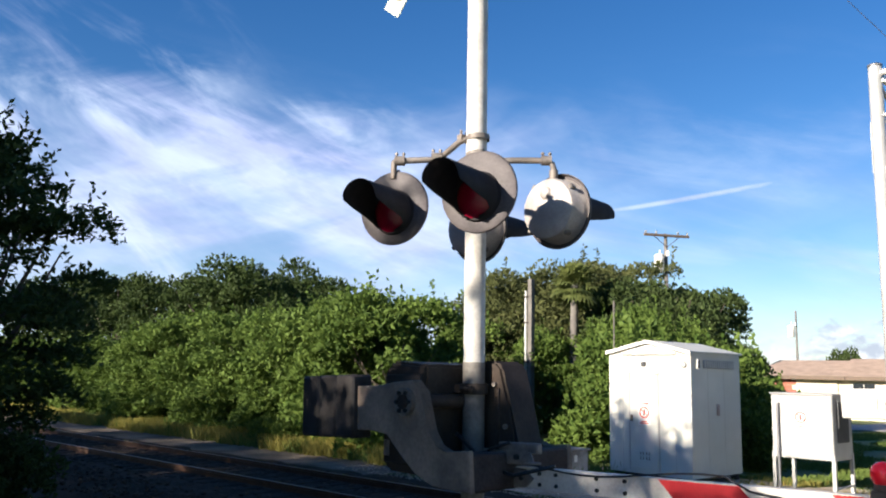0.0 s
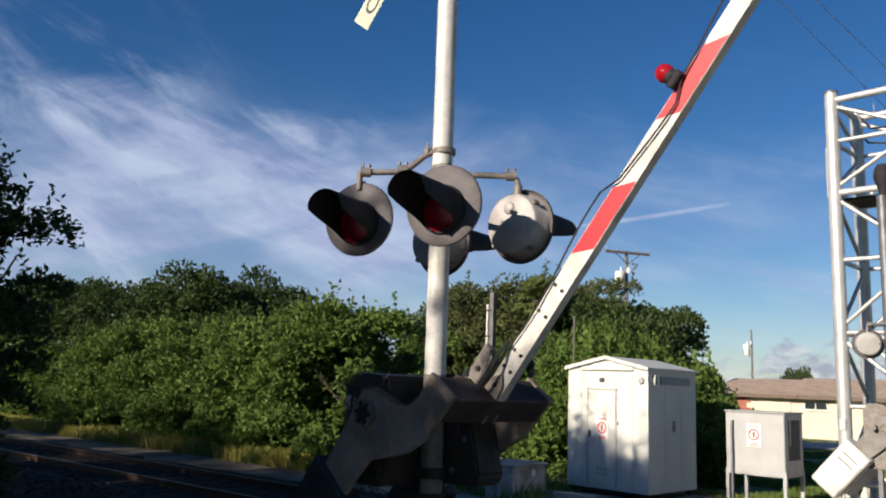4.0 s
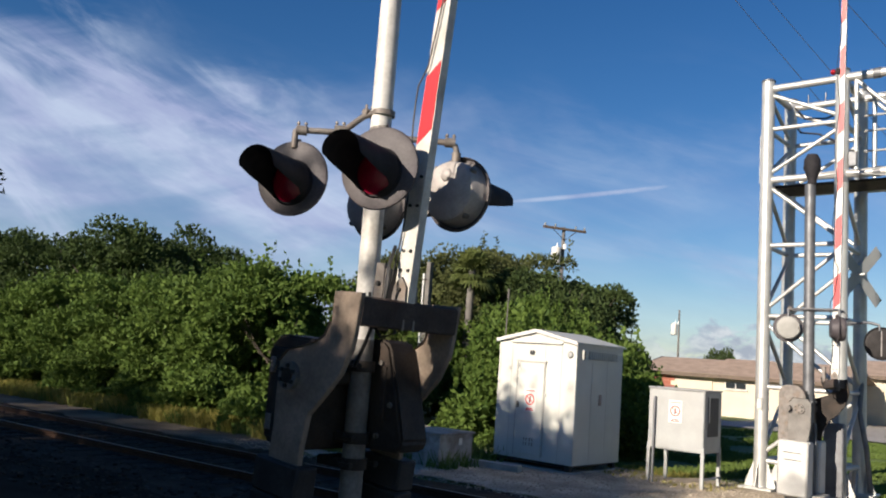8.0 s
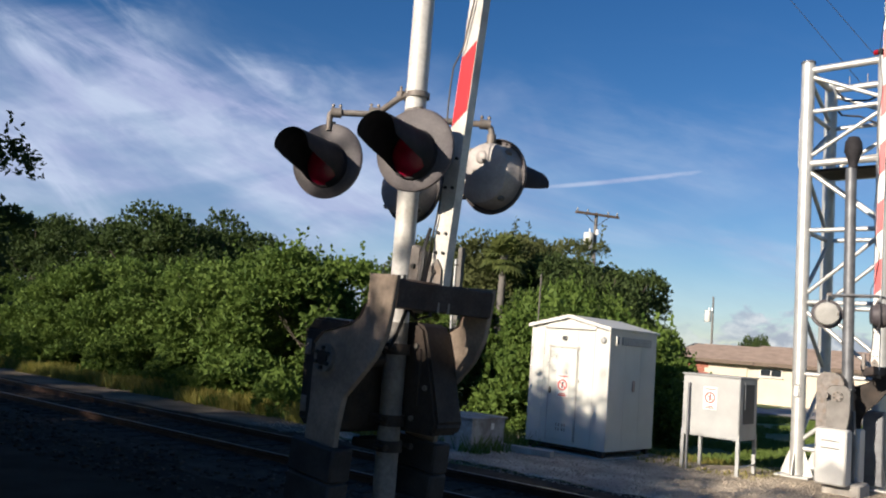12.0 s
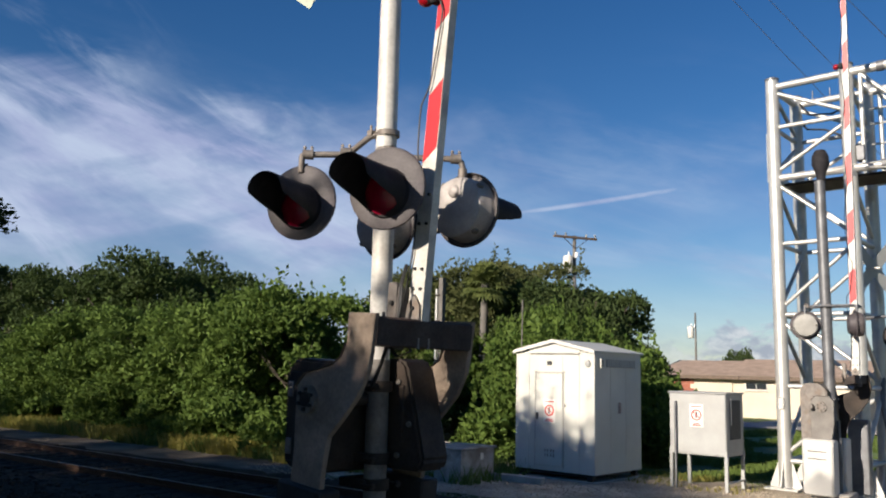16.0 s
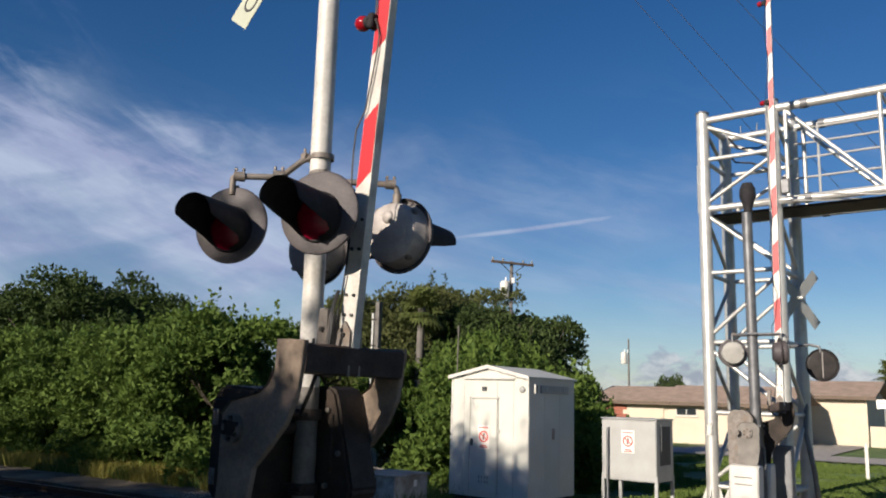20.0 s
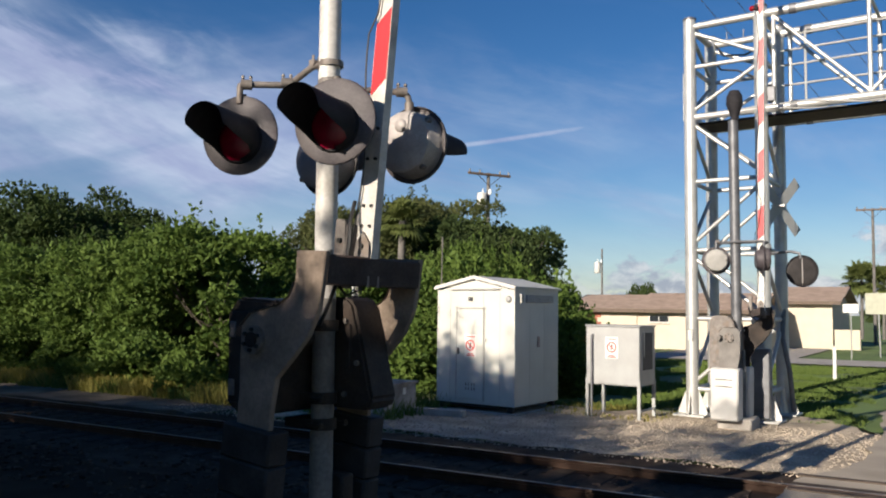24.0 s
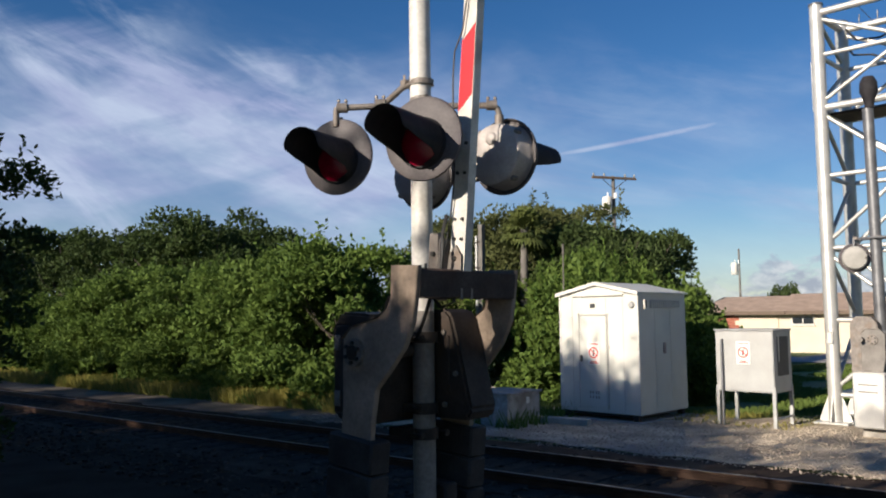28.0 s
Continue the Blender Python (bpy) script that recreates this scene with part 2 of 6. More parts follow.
M = dict(
    mast=material("mast_aluminium", (0.46, 0.45, 0.43), 0.5, 0.0, 0.2, 5, 40, 0.08, (0.195, 0.156, 0.117), 0.25),
    # the mast's lower length, with the gate plates' shade put into its colour
    mastshade=material("shaded_mast_pipe", (0.155, 0.145, 0.135), 0.6, 0.0, 0.3, 5, 40, 0.12, (0.10, 0.08, 0.065), 0.5, gloss=0.3),
    tower=material("galvanised_tube", (0.468, 0.468, 0.456), 0.4, 0.45, 0.12, 4, 40, 0.06, (0.312, 0.296, 0.273), 0.2),
    darksteel=material("weathered_grey_mast", (0.125, 0.129, 0.14), 0.5, 0.4, 0.25, 6, 50, 0.1),
    fitting=material("cast_fitting", (0.156, 0.14, 0.129), 0.6, 0.3, 0.3, 14, 90, 0.25, (0.156, 0.101, 0.0624), 0.4),
    disc=material("faded_black_paint", (0.060, 0.053, 0.059), 0.55, 0.0, 0.35, 6, 60, 0.12, (0.109, 0.0975, 0.0936), 0.45, gloss=0.25),
    discback=material("bare_disc_back", (0.34, 0.315, 0.305), 0.6, 0.1, 0.18, 8, 60, 0.1, (0.20, 0.18, 0.17), 0.45),
    hood=material("black_hood", (0.019, 0.018, 0.021), 0.75, 0.0, 0.3, 10, 70, 0.08, gloss=0.2),
    lens=material("red_lens", (0.19, 0.003, 0.020), 0.2, 0.0, 0.15, 20, 140, 0.3),
    lamp_red=material("red_lamp_glass", (0.25, 0.006, 0.013), 0.12, 0.0, 0.1, 20, 100, 0.1),
    casing=material("dark_casing", (0.034, 0.028, 0.025), 0.6, 0.1, 0.35, 5, 50, 0.2, (0.08, 0.055, 0.04), 0.4, gloss=0.15),
    plate=material("weathered_plate", (0.21, 0.165, 0.130), 0.75, 0.0, 0.25, 4, 45, 0.2, (0.0285, 0.0247, 0.0228), 0.6, gloss=0.2),
    farplate=material("grey_far_plate", (0.155, 0.145, 0.135), 0.65, 0.1, 0.25, 5, 50, 0.15, (0.117, 0.0936, 0.078), 0.4),
    battery=material("stained_grey_box", (0.30, 0.285, 0.27), 0.7, 0.0, 0.3, 5, 50, 0.2, (0.12, 0.08, 0.06), 0.6),
    lamp_grey=material("dull_grey_lamp_case", (0.27, 0.265, 0.25), 0.6, 0.1, 0.15, 6, 60, 0.1),
    yoke=material("rusty_channel", (0.046, 0.038, 0.036), 0.7, 0.1, 0.35, 6, 50, 0.2, (0.07, 0.04, 0.03), 0.4, gloss=0.15),
    weight=material("black_weight", (0.036, 0.033, 0.033), 0.6, 0.0, 0.3, 6, 60, 0.15, gloss=0.15),
    white=material("white_paint", (0.51, 0.50, 0.475), 0.45, 0.0, 0.08, 4, 60, 0.05, (0.39, 0.351, 0.296), 0.25),
    dirtywhite=material("dirty_white_paint", (0.484, 0.468, 0.437), 0.5, 0.0, 0.2, 7, 60, 0.1, (0.195, 0.172, 0.156), 0.5),
    red=material("red_reflective", (0.42, 0.014, 0.022), 0.45, 0.0, 0.1, 8, 90, 0.05),
    cable=material("black_cable", (0.012, 0.012, 0.012), 0.5, 0.0, 0.2, 20, 90, 0.05),
    bungalow=material("bungalow_paint", (0.50, 0.50, 0.465), 0.5, 0.0, 0.06, 2, 50, 0.05, (0.468, 0.452, 0.406), 0.3),
    seam=material("seam", (0.359, 0.351, 0.328), 0.6, 0.0, 0.2, 6, 60, 0.05),
    sidehatch=material("stained_hatch", (0.30, 0.24, 0.22), 0.7, 0.0, 0.4, 12, 60, 0.1, (0.22, 0.10, 0.08), 0.7),
    dirt=material("grey_brown_dirt", (0.15, 0.125, 0.10), 0.95, 0.0, 0.35, 1.2, 25, 0.7, (0.26, 0.22, 0.17), 0.6, gloss=0.05),
    cabinet=material("grey_cabinet_paint", (0.312, 0.32, 0.32), 0.45, 0.2, 0.08, 3, 50, 0.05, (0.273, 0.265, 0.25), 0.3),
    darkopen=material("dark_recess", (0.03, 0.032, 0.036), 0.6, 0.0, 0.2, 6, 50, 0.05),
    signwhite=material("sign_white", (0.663, 0.647, 0.624), 0.4, 0.0, 0.04, 10, 60, 0.02),
    signback=material("dull_sign_back", (0.25, 0.26, 0.20), 0.5, 0.2, 0.1, 4, 50, 0.05, (0.18, 0.18, 0.15), 0.3),
    signred=material("sign_red", (0.55, 0.06, 0.05), 0.4, 0.0, 0.06, 10, 60, 0.02),
    signblack=material("sign_black", (0.03, 0.03, 0.03), 0.45, 0.0, 0.1, 10, 60, 0.02),
    crossbuck=material("crossbuck_sheeting", (0.36, 0.385, 0.31), 0.4, 0.0, 0.06, 6, 80, 0.03),
    concrete=material("concrete", (0.328, 0.304, 0.273), 0.85, 0.0, 0.2, 3, 45, 0.3, (0.195, 0.172, 0.148), 0.4),
    gravel=material("pale_gravel", (0.42, 0.355, 0.27), 0.9, 0.0, 0.35, 1.3, 30, 0.9, (0.211, 0.172, 0.133), 0.6, gloss=0.1),
    pebble=material("pebbles", (0.40, 0.335, 0.26), 0.9, 0.0, 0.2, 6, 60, 0.3, None, 0, 0.28),
    # ballast, soil and stones: base colours darkened to deepen the tree shade
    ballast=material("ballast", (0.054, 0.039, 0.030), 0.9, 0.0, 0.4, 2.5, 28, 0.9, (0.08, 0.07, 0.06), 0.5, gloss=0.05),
    soil=material("tree_shaded_soil", (0.038, 0.028, 0.021), 0.95, 0.0, 0.35, 1.5, 30, 0.8, (0.045, 0.04, 0.03), 0.5, gloss=0.05),
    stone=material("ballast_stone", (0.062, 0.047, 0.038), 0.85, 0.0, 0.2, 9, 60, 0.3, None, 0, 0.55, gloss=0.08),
    asphalt=material("old_asphalt", (0.35, 0.305, 0.245), 0.85, 0.0, 0.18, 0.9, 55, 0.4, (0.234, 0.207, 0.164), 0.5, gloss=0.15),
    rubber=material("crossing_rubber", (0.07, 0.055, 0.045), 0.8, 0.0, 0.3, 3, 60, 0.3, gloss=0.1),
    rail=material("rusty_rail", (0.05, 0.030, 0.022), 0.6, 0.5, 0.3, 4, 60, 0.2, gloss=0.2),
    railtop=material("polished_rail", (0.20, 0.19, 0.18), 0.5, 1.0, 0.1, 8, 60, 0.03),
    tie=material("timber_tie", (0.045, 0.036, 0.030), 0.85, 0.0, 0.35, 5, 40, 0.4, gloss=0.05),
    grass=material("lawn", (0.0936, 0.148, 0.0312), 0.9, 0.0, 0.3, 0.5, 20, 0.6, (0.133, 0.117, 0.0468), 0.45),
    blade=leaf_material("grass_blades", (0.070, 0.118, 0.0250), (0.135, 0.180, 0.0440), 0.25),
    straw=leaf_material("dry_grass", (0.16, 0.165, 0.035), (0.34, 0.29, 0.08), 0.35),
    leaf=leaf_material("hedge_leaf", (0.026, 0.060, 0.0110), (0.140, 0.205, 0.043), 0.36),
    leaf_dark=leaf_material("oak_leaf", (0.0156, 0.0330, 0.0090), (0.060, 0.088, 0.0234), 0.25),
    leaf_olive=leaf_material("olive_leaf", (0.0351, 0.0468, 0.0156), (0.117, 0.129, 0.0468), 0.3),
    leaf_mid=leaf_material("tree_leaf", (0.020, 0.038, 0.0130), (0.080, 0.112, 0.034), 0.28),
    frond=leaf_material("palm_frond", (0.050, 0.072, 0.021), (0.150, 0.175, 0.055), 0.30),
    bark=material("bark", (0.075, 0.060, 0.047), 0.9, 0.0, 0.35, 5, 30, 0.6),
    wood=material("weathered_pole", (0.117, 0.109, 0.101), 0.85, 0.0, 0.25, 3, 40, 0.4),
    wall=material("cream_stucco", (0.51, 0.45, 0.36), 0.85, 0.0, 0.06, 1.5, 40, 0.3),
    brick=material("red_brick", (0.265, 0.0936, 0.0624), 0.85, 0.0, 0.25, 3, 30, 0.4),
    roof=material("brown_shingle", (0.33, 0.245, 0.19), 0.9, 0.0, 0.2, 2, 14, 0.5),
    trim=material("brown_trim", (0.10, 0.07, 0.05), 0.7, 0.0, 0.2, 5, 40, 0.1),
    glass=material("window_glass", (0.02, 0.025, 0.03), 0.08, 0.0, 0.1, 2, 20, 0.0),
    hydrant=material("red_hydrant", (0.6, 0.05, 0.03), 0.4, 0.0, 0.1, 8, 60, 0.05),
    insulator=material("porcelain", (0.75, 0.75, 0.74), 0.25, 0.0, 0.05, 8, 60, 0.02),
)


# ---- builders ----
def thing(name, place, label, category, group="", turn=0.0):
    ob = new(name)
    ob.matrix_basis = pose(*place, 0, 0, turn)
    return tagged(ob, label, category, group)


def finish(name, bm, mat, smooth=False):
    me = bpy.data.meshes.new(name)
    bm.normal_update()
    bm.to_mesh(me)
    bm.free()
    me.materials.append(mat)
    if smooth:
        me.polygons.foreach_set("use_smooth", [True] * len(me.polygons))
        me.set_sharp_from_angle(angle=radians(38))
    return me


def part(name, bm, mat, parent=None, label="", smooth=True, m=None):
    """Links a bmesh as one mesh object under a thing or a part."""
    ob = new(name, finish(name, bm, mat, smooth))
    ob.parent = parent
    if m is not None:
        ob.matrix_basis = m
    if label:
        ob["label"] = label
    return ob


def boxed(bm, centre, size, turn=None, bevel=0.0):
    made = bmesh.ops.create_cube(bm, size=1)["verts"]
    m = Matrix.Translation(centre) @ (turn or Matrix()) @ Matrix.Diagonal((*size, 1))
    bmesh.ops.transform(bm, matrix=m, verts=made)
    if bevel:
        edges = list({e for v in made for e in v.link_edges})
        bmesh.ops.bevel(bm, geom=edges, offset=bevel, segments=1, affect="EDGES", profile=0.5)
    return bm


def box(centre, size, turn=None, bevel=0.0):
    return boxed(bmesh.new(), centre, size, turn, bevel)


def tubed(bm, a, b, r, r2=None, sides=12):
    a, b = Vector(a), Vector(b)
    d = b - a
    q = d.to_track_quat("Z", "Y").to_matrix().to_4x4()
    bmesh.ops.create_cone(bm, cap_ends=True, segments=sides, radius1=r, radius2=r if r2 is None else r2, depth=d.length,
                          matrix=Matrix.Translation((a + b) / 2) @ q)
    return bm


def tube(a, b, r, r2=None, sides=12):
    return tubed(bmesh.new(), a, b, r, r2, sides)


def bent(points, r, sides=8):
    """A pipe or cable along points, in one skin."""
    bm = bmesh.new()
    pts = [Vector(p) for p in points]
    rings = []
    side = None
    for i, p in enumerate(pts):
        d = (pts[min(i + 1, len(pts) - 1)] - pts[max(i - 1, 0)]).normalized()
        if side is None or abs(side.dot(d)) > 0.95:
            side = d.cross(Vector((0, 0, 1)) if abs(d.z) < 0.9 else Vector((0, 1, 0))).normalized()
        side = (side - d * side.dot(d)).normalized()
        up = d.cross(side)
        rings.append([bm.verts.new(p + (side * math.cos(k * math.tau / sides) + up * math.sin(k * math.tau / sides)) * r) for k in range(sides)])
    for x, y in zip(rings, rings[1:]):
        for k in range(sides):
            bm.faces.new((x[k], x[(k + 1) % sides], y[(k + 1) % sides], y[k]))
    bm.faces.new(rings[0][::-1])
    bm.faces.new(rings[-1])
    return bm


def slab(outline, y0, y1, bm=None):
    """A plate with an outline in x and z, from y0 to y1."""
    bm = bm or bmesh.new()
    lo = [bm.verts.new((x, y0, z)) for x, z in outline]
    hi = [bm.verts.new((x, y1, z)) for x, z in outline]
    bm.faces.new(lo)
    bm.faces.new(hi[::-1])
    for k in range(len(lo)):
        j = (k + 1) % len(lo)
        bm.faces.new((lo[k], hi[k], hi[j], lo[j]))
    bmesh.ops.recalc_face_normals(bm, faces=bm.faces[:])
    return bm


def lathe(profile, sides=24, start=0.0, sweep=math.tau):
    """A shell round the z axis from rows of radius and z."""
    bm = bmesh.new()
    full = abs(sweep - math.tau) < 1e-6
    count = sides if full else sides + 1
    rings = []
    for r, z in profile:
        rings.append([bm.verts.new((r * math.cos(start + sweep * k / sides), r * math.sin(start + sweep * k / sides), z)) for k in range(count)])
    for a, b in zip(rings, rings[1:]):
        for k in range(sides):
            j = (k + 1) % count
            bm.faces.new((a[k], a[j], b[j], b[k]))
    return bm


def raw(name, verts, faces, mat, smooth=False):
    me = bpy.data.meshes.new(name)
    me.from_pydata(verts, [], faces)
    me.materials.append(mat)
    if smooth:
        me.polygons.foreach_set("use_smooth", [True] * len(me.polygons))
    me.update()
    return me


def letters(text, size, mat, name, parent, m):
    """Raised lettering in the built-in font."""
    cu = bpy.data.curves.new("lettering", "FONT")
    cu.body, cu.size, cu.extrude, cu.align_x, cu.align_y = text, size, 0.001, "CENTER", "CENTER"
    tmp = bpy.data.objects.new("lettering", cu)
    scene.collection.objects.link(tmp)
    bpy.context.view_layer.update()
    me = bpy.data.meshes.new_from_object(tmp.evaluated_get(bpy.context.evaluated_depsgraph_get()))
    bpy.data.objects.remove(tmp)
    me.materials.clear()
    me.materials.append(mat)
    ob = new(name, me)
    ob.parent, ob.matrix_basis = parent, m
    return ob


TRACK = radians(5.0)                  # the line of the track and of the road against x and y
CU, SU = math.cos(TRACK), math.sin(TRACK)


def uv(u, v, z=0.0):
    """From along the track (u) and along the road (v) to the world."""
    return (u * CU - v * SU, u * SU + v * CU, z)


# ---- ground, road and track ----
def ground():
    axis = [-2500, -900, -400, -200, -120, -80] + list(range(-60, 61, 3)) + [80, 120, 200, 400, 900, 2500]
    n = len(axis)
    verts = []
    for y in axis:
        for x in axis:
            z = -0.05 + 0.04 * noise.noise((x * 0.11, y * 0.11, 0)) if max(abs(x), abs(y)) < 100 else -0.05
            verts.append((x, y + 10, z))
    faces = [(j * n + i, j * n + i + 1, j * n + n + i + 1, j * n + n + i) for j in range(n - 1) for i in range(n - 1)]
    tagged(new("ground", raw("ground", verts, faces, M["grass"], True)), "green lawn and rough grass beside the railway", "ground", kind="structure")


def strip(name, rows, mat, label, category):
    """A sheet between a left and a right edge along the road: rows of v, left u, right u, height."""
    verts, faces, k = [], [], 9
    for v, a, b, h in rows:
        for i in range(k):
            u = a + (b - a) * i / (k - 1)
            verts.append(uv(u, v, h))
    for j in range(len(rows) - 1):
        for i in range(k - 1):
            faces.append((j * k + i, j * k + i + 1, (j + 1) * k + i + 1, (j + 1) * k + i))
    return tagged(new(name, raw(name, verts, faces, mat, True)), label, category, kind="structure")


def road():
    rnd = random.Random(3)
    rows = []
    v = -40.0
    while v < 300:
        left = -1.25 + 0.3 * min(1, max(0, (v - 5.5) / 2.2)) + 0.7 * min(1, max(0, (v - 10.4) / 2.6)) + 0.12 * noise.noise((v * 0.9, 3, 1))
        rise = max(0.0, 1 - abs(v - 9.33) / 5.5)
        h = 0.02 + 0.11 * min(1.0, rise * 1.5)
        rows.append((v, left + rnd.uniform(-0.09, 0.09), 6.3 + rnd.uniform(-0.1, 0.1), h))
        v += 0.45 if -2 < v < 40 else 6
    strip("road", rows, M["asphalt"], "worn grey asphalt road over the crossing", "road")
    rows = [(37.0, -90, 90, 0.012), (41.5, -90, 90, 0.012)]
    strip("cross_street", rows, M["concrete"], "pale side street in front of the houses", "road")
    rows = [(30.5, -16.5, -12.0, 0.008), (37.2, -16.8, -11.6, 0.008)]
    strip("driveway", rows, M["concrete"], "pale concrete driveway", "driveway")
    rows = [(41.4, -11.2, -4.6, 0.010), (54.4, -10.6, -4.2, 0.010)]
    strip("driveway", rows, M["concrete"], "pale concrete driveway before the carport", "driveway")
    # a low ridge of hard ground that carries the track
    prof = [(5.9, -0.04), (7.0, 0.0), (7.9, 0.012), (9.33, 0.018), (10.8, 0.012), (11.3, 0.0), (11.8, -0.03)]
    for name, u0, u1 in (("ballast_bed", -120, -0.92), ("ballast_bed", 6.2, 90)):
        verts, faces, us = [], [], np.linspace(u0, u1, 140)
        for u in us:
            for v, h in prof:
                edge = 0.35 * noise.noise((u * 0.6, v, 2)) if v in (5.9, 11.8) else 0
                verts.append(uv(u, v + edge, h + 0.02 * noise.noise((u * 2, v * 3, 5))))
        k = len(prof)
        for i in range(len(us) - 1):
            for j in range(k - 1):
                faces.append((i * k + j, (i + 1) * k + j, (i + 1) * k + j + 1, i * k + j + 1))
        tagged(new(name, raw(name, verts, faces, M["ballast"], True)), "crushed stone bed under the rails, coloured dark for tree shade", "ballast", kind="structure")
    # pale gravel round the equipment
    def pad(name, outline, h, mat, label):
        bm = bmesh.new()
        ring = []
        pts = [Vector((x, y, 0)) for x, y in outline]
        for a, b in zip(pts, pts[1:] + pts[:1]):
            steps = max(2, int((b - a).length / 0.35))
            for s in range(steps):
                p = a.lerp(b, s / steps)
                p += Vector((noise.noise(p * 1.3), noise.noise(p * 1.3 + Vector((9, 4, 2))), 0)) * 0.35
                ring.append(bm.verts.new((p.x, p.y, h)))
        bm.faces.new(ring)
        bmesh.ops.triangulate(bm, faces=bm.faces[:])
        me = finish(name, bm, mat, False)
        tagged(new(name, me), label, "gravel", kind="structure")
    pad("gravel_pad", [(-12.6, 10.95), (-1.6, 11.4), (-1.1, 14.4), (-1.9, 16.6), (-3.0, 17.9), (-5.6, 18.0), (-6.6, 16.0), (-9.6, 16.6), (-11.2, 15.2), (-12.8, 12.6)], 0.006, M["gravel"], "pale gravel and sand round the signal equipment")
    pad("dirt_strip", [(-62, 5.4), (-40, 7.6), (-24, 9.0), (-12.6, 10.2), (-12.2, 12.3), (-14.5, 12.0), (-24, 11.1), (-40, 9.7), (-62, 7.6)], 0.010, M["dirt"], "grey-brown dirt strip between the track and the hedge grass")
    # near shoulder, its colour nearly black to carry the trees' shade
    pad("gravel_shoulder", [(-20, -4), (-1.35, -4), (-1.35, 7.0), (-20, 6.0)], 0.004, M["soil"], "soil shoulder before the track, coloured dark for tree shade")


def track():
    # two rails with head, web and foot
    section = [(-0.07, 0), (0.07, 0), (0.07, 0.012), (0.012, 0.03), (0.012, 0.105), (0.036, 0.115), (0.036, 0.146), (-0.036, 0.146), (-0.036, 0.115), (-0.012, 0.105), (-0.012, 0.03), (-0.07, 0.012)]
    for v in (8.58, 10.08):
        rail = thing("rail", uv(0, v, 0.004), "rusty steel rail with a polished running surface on timber ties", "rail", "rails of the track", 5.0)
        bm = bmesh.new()
        a = [bm.verts.new((-110, y, z)) for y, z in section]
        b = [bm.verts.new((90, y, z)) for y, z in section]
        bm.faces.new(a)
        bm.faces.new(b[::-1])
        for k in range(len(a)):
            j = (k + 1) % len(a)
            bm.faces.new((a[k], b[k], b[j], a[j]))
        bmesh.ops.recalc_face_normals(bm, faces=bm.faces[:])
        part("rail_body", bm, M["rail"], rail, smooth=False)
        part("running_surface", box((-10, 0, 0.1475), (200, 0.042, 0.003)), M["railtop"], rail, "polished steel strip", smooth=False)
    me = finish("tie", box((0, 0, 0), (0.23, 2.6, 0.06), None, 0.012), M["tie"])
    rnd = random.Random(5)
    for k in range(150):
        u = -1.4 - k * 0.53
        ob = tagged(new("tie", me), "weathered dark timber tie half buried in ballast", "railway tie", "ties under the rails")
        ob.matrix_basis = pose(*uv(u, 9.33, 0.002), 0, 0, 5 + rnd.uniform(-1.2, 1.2))
    # the crossing: dark strips beside the rails and panels between them
    cross = thing("crossing_surface", uv(2.7, 9.33, 0.13), "asphalt and rubber level crossing panels between the rails", "crossing panel", "", 5.0)
    for y, w in ((-1.52, 0.10), (-0.75 - 0.14, 0.14), (-0.75 + 0.14, 0.14), (0.75 - 0.14, 0.14), (0.75 + 0.14, 0.14), (1.48, 0.10)):
        part("rubber_strip", box((0, y, 0.008), (7.2, w, 0.02)), M["rubber"], cross, "dark rubber flangeway strip", smooth=False)
    for x in (-2.35, -0.55, 1.25, 3.05):
        part("cross_joint", box((x, 0, 0.006), (0.16, 2.9, 0.018)), M["rubber"], cross, "dark patched joint", smooth=False)


def stones(name, count, area, size, mat, label, seed, z0=0.0):
    """Loose stones over an area of u and v."""
    rnd = np.random.RandomState(seed)
    base = np.array([(-1, -1, -1), (1, -1, -1), (1, 1, -1), (-1, 1, -1), (-1, -1, 1), (1, -1, 1), (1, 1, 1), (-1, 1, 1)], float) * 0.5
    faces0 = [(0, 3, 2, 1), (4, 5, 6, 7), (0, 1, 5, 4), (1, 2, 6, 5), (2, 3, 7, 6), (3, 0, 4, 7)]
    verts, faces = [], []
    for i in range(count):
        u, v = rnd.uniform(area[0], area[1]), rnd.uniform(area[2], area[3])
        s = size * rnd.uniform(0.5, 1.5)
        a = rnd.uniform(0, 6.28)
        c, d = math.cos(a), math.sin(a)
        x0, y0, _ = uv(u, v)
        pts = (base + rnd.uniform(-0.22, 0.22, (8, 3))) * s * (1, rnd.uniform(0.6, 1), rnd.uniform(0.5, 0.9))
        k = len(verts)
        for p in pts:
            verts.append((x0 + p[0] * c - p[1] * d, y0 + p[0] * d + p[1] * c, z0 + s * 0.22 + p[2]))
        faces += [tuple(k + q for q in f) for f in faces0]
    tagged(new(name, raw(name, verts, faces, mat)), label, "stones", kind="stuff")


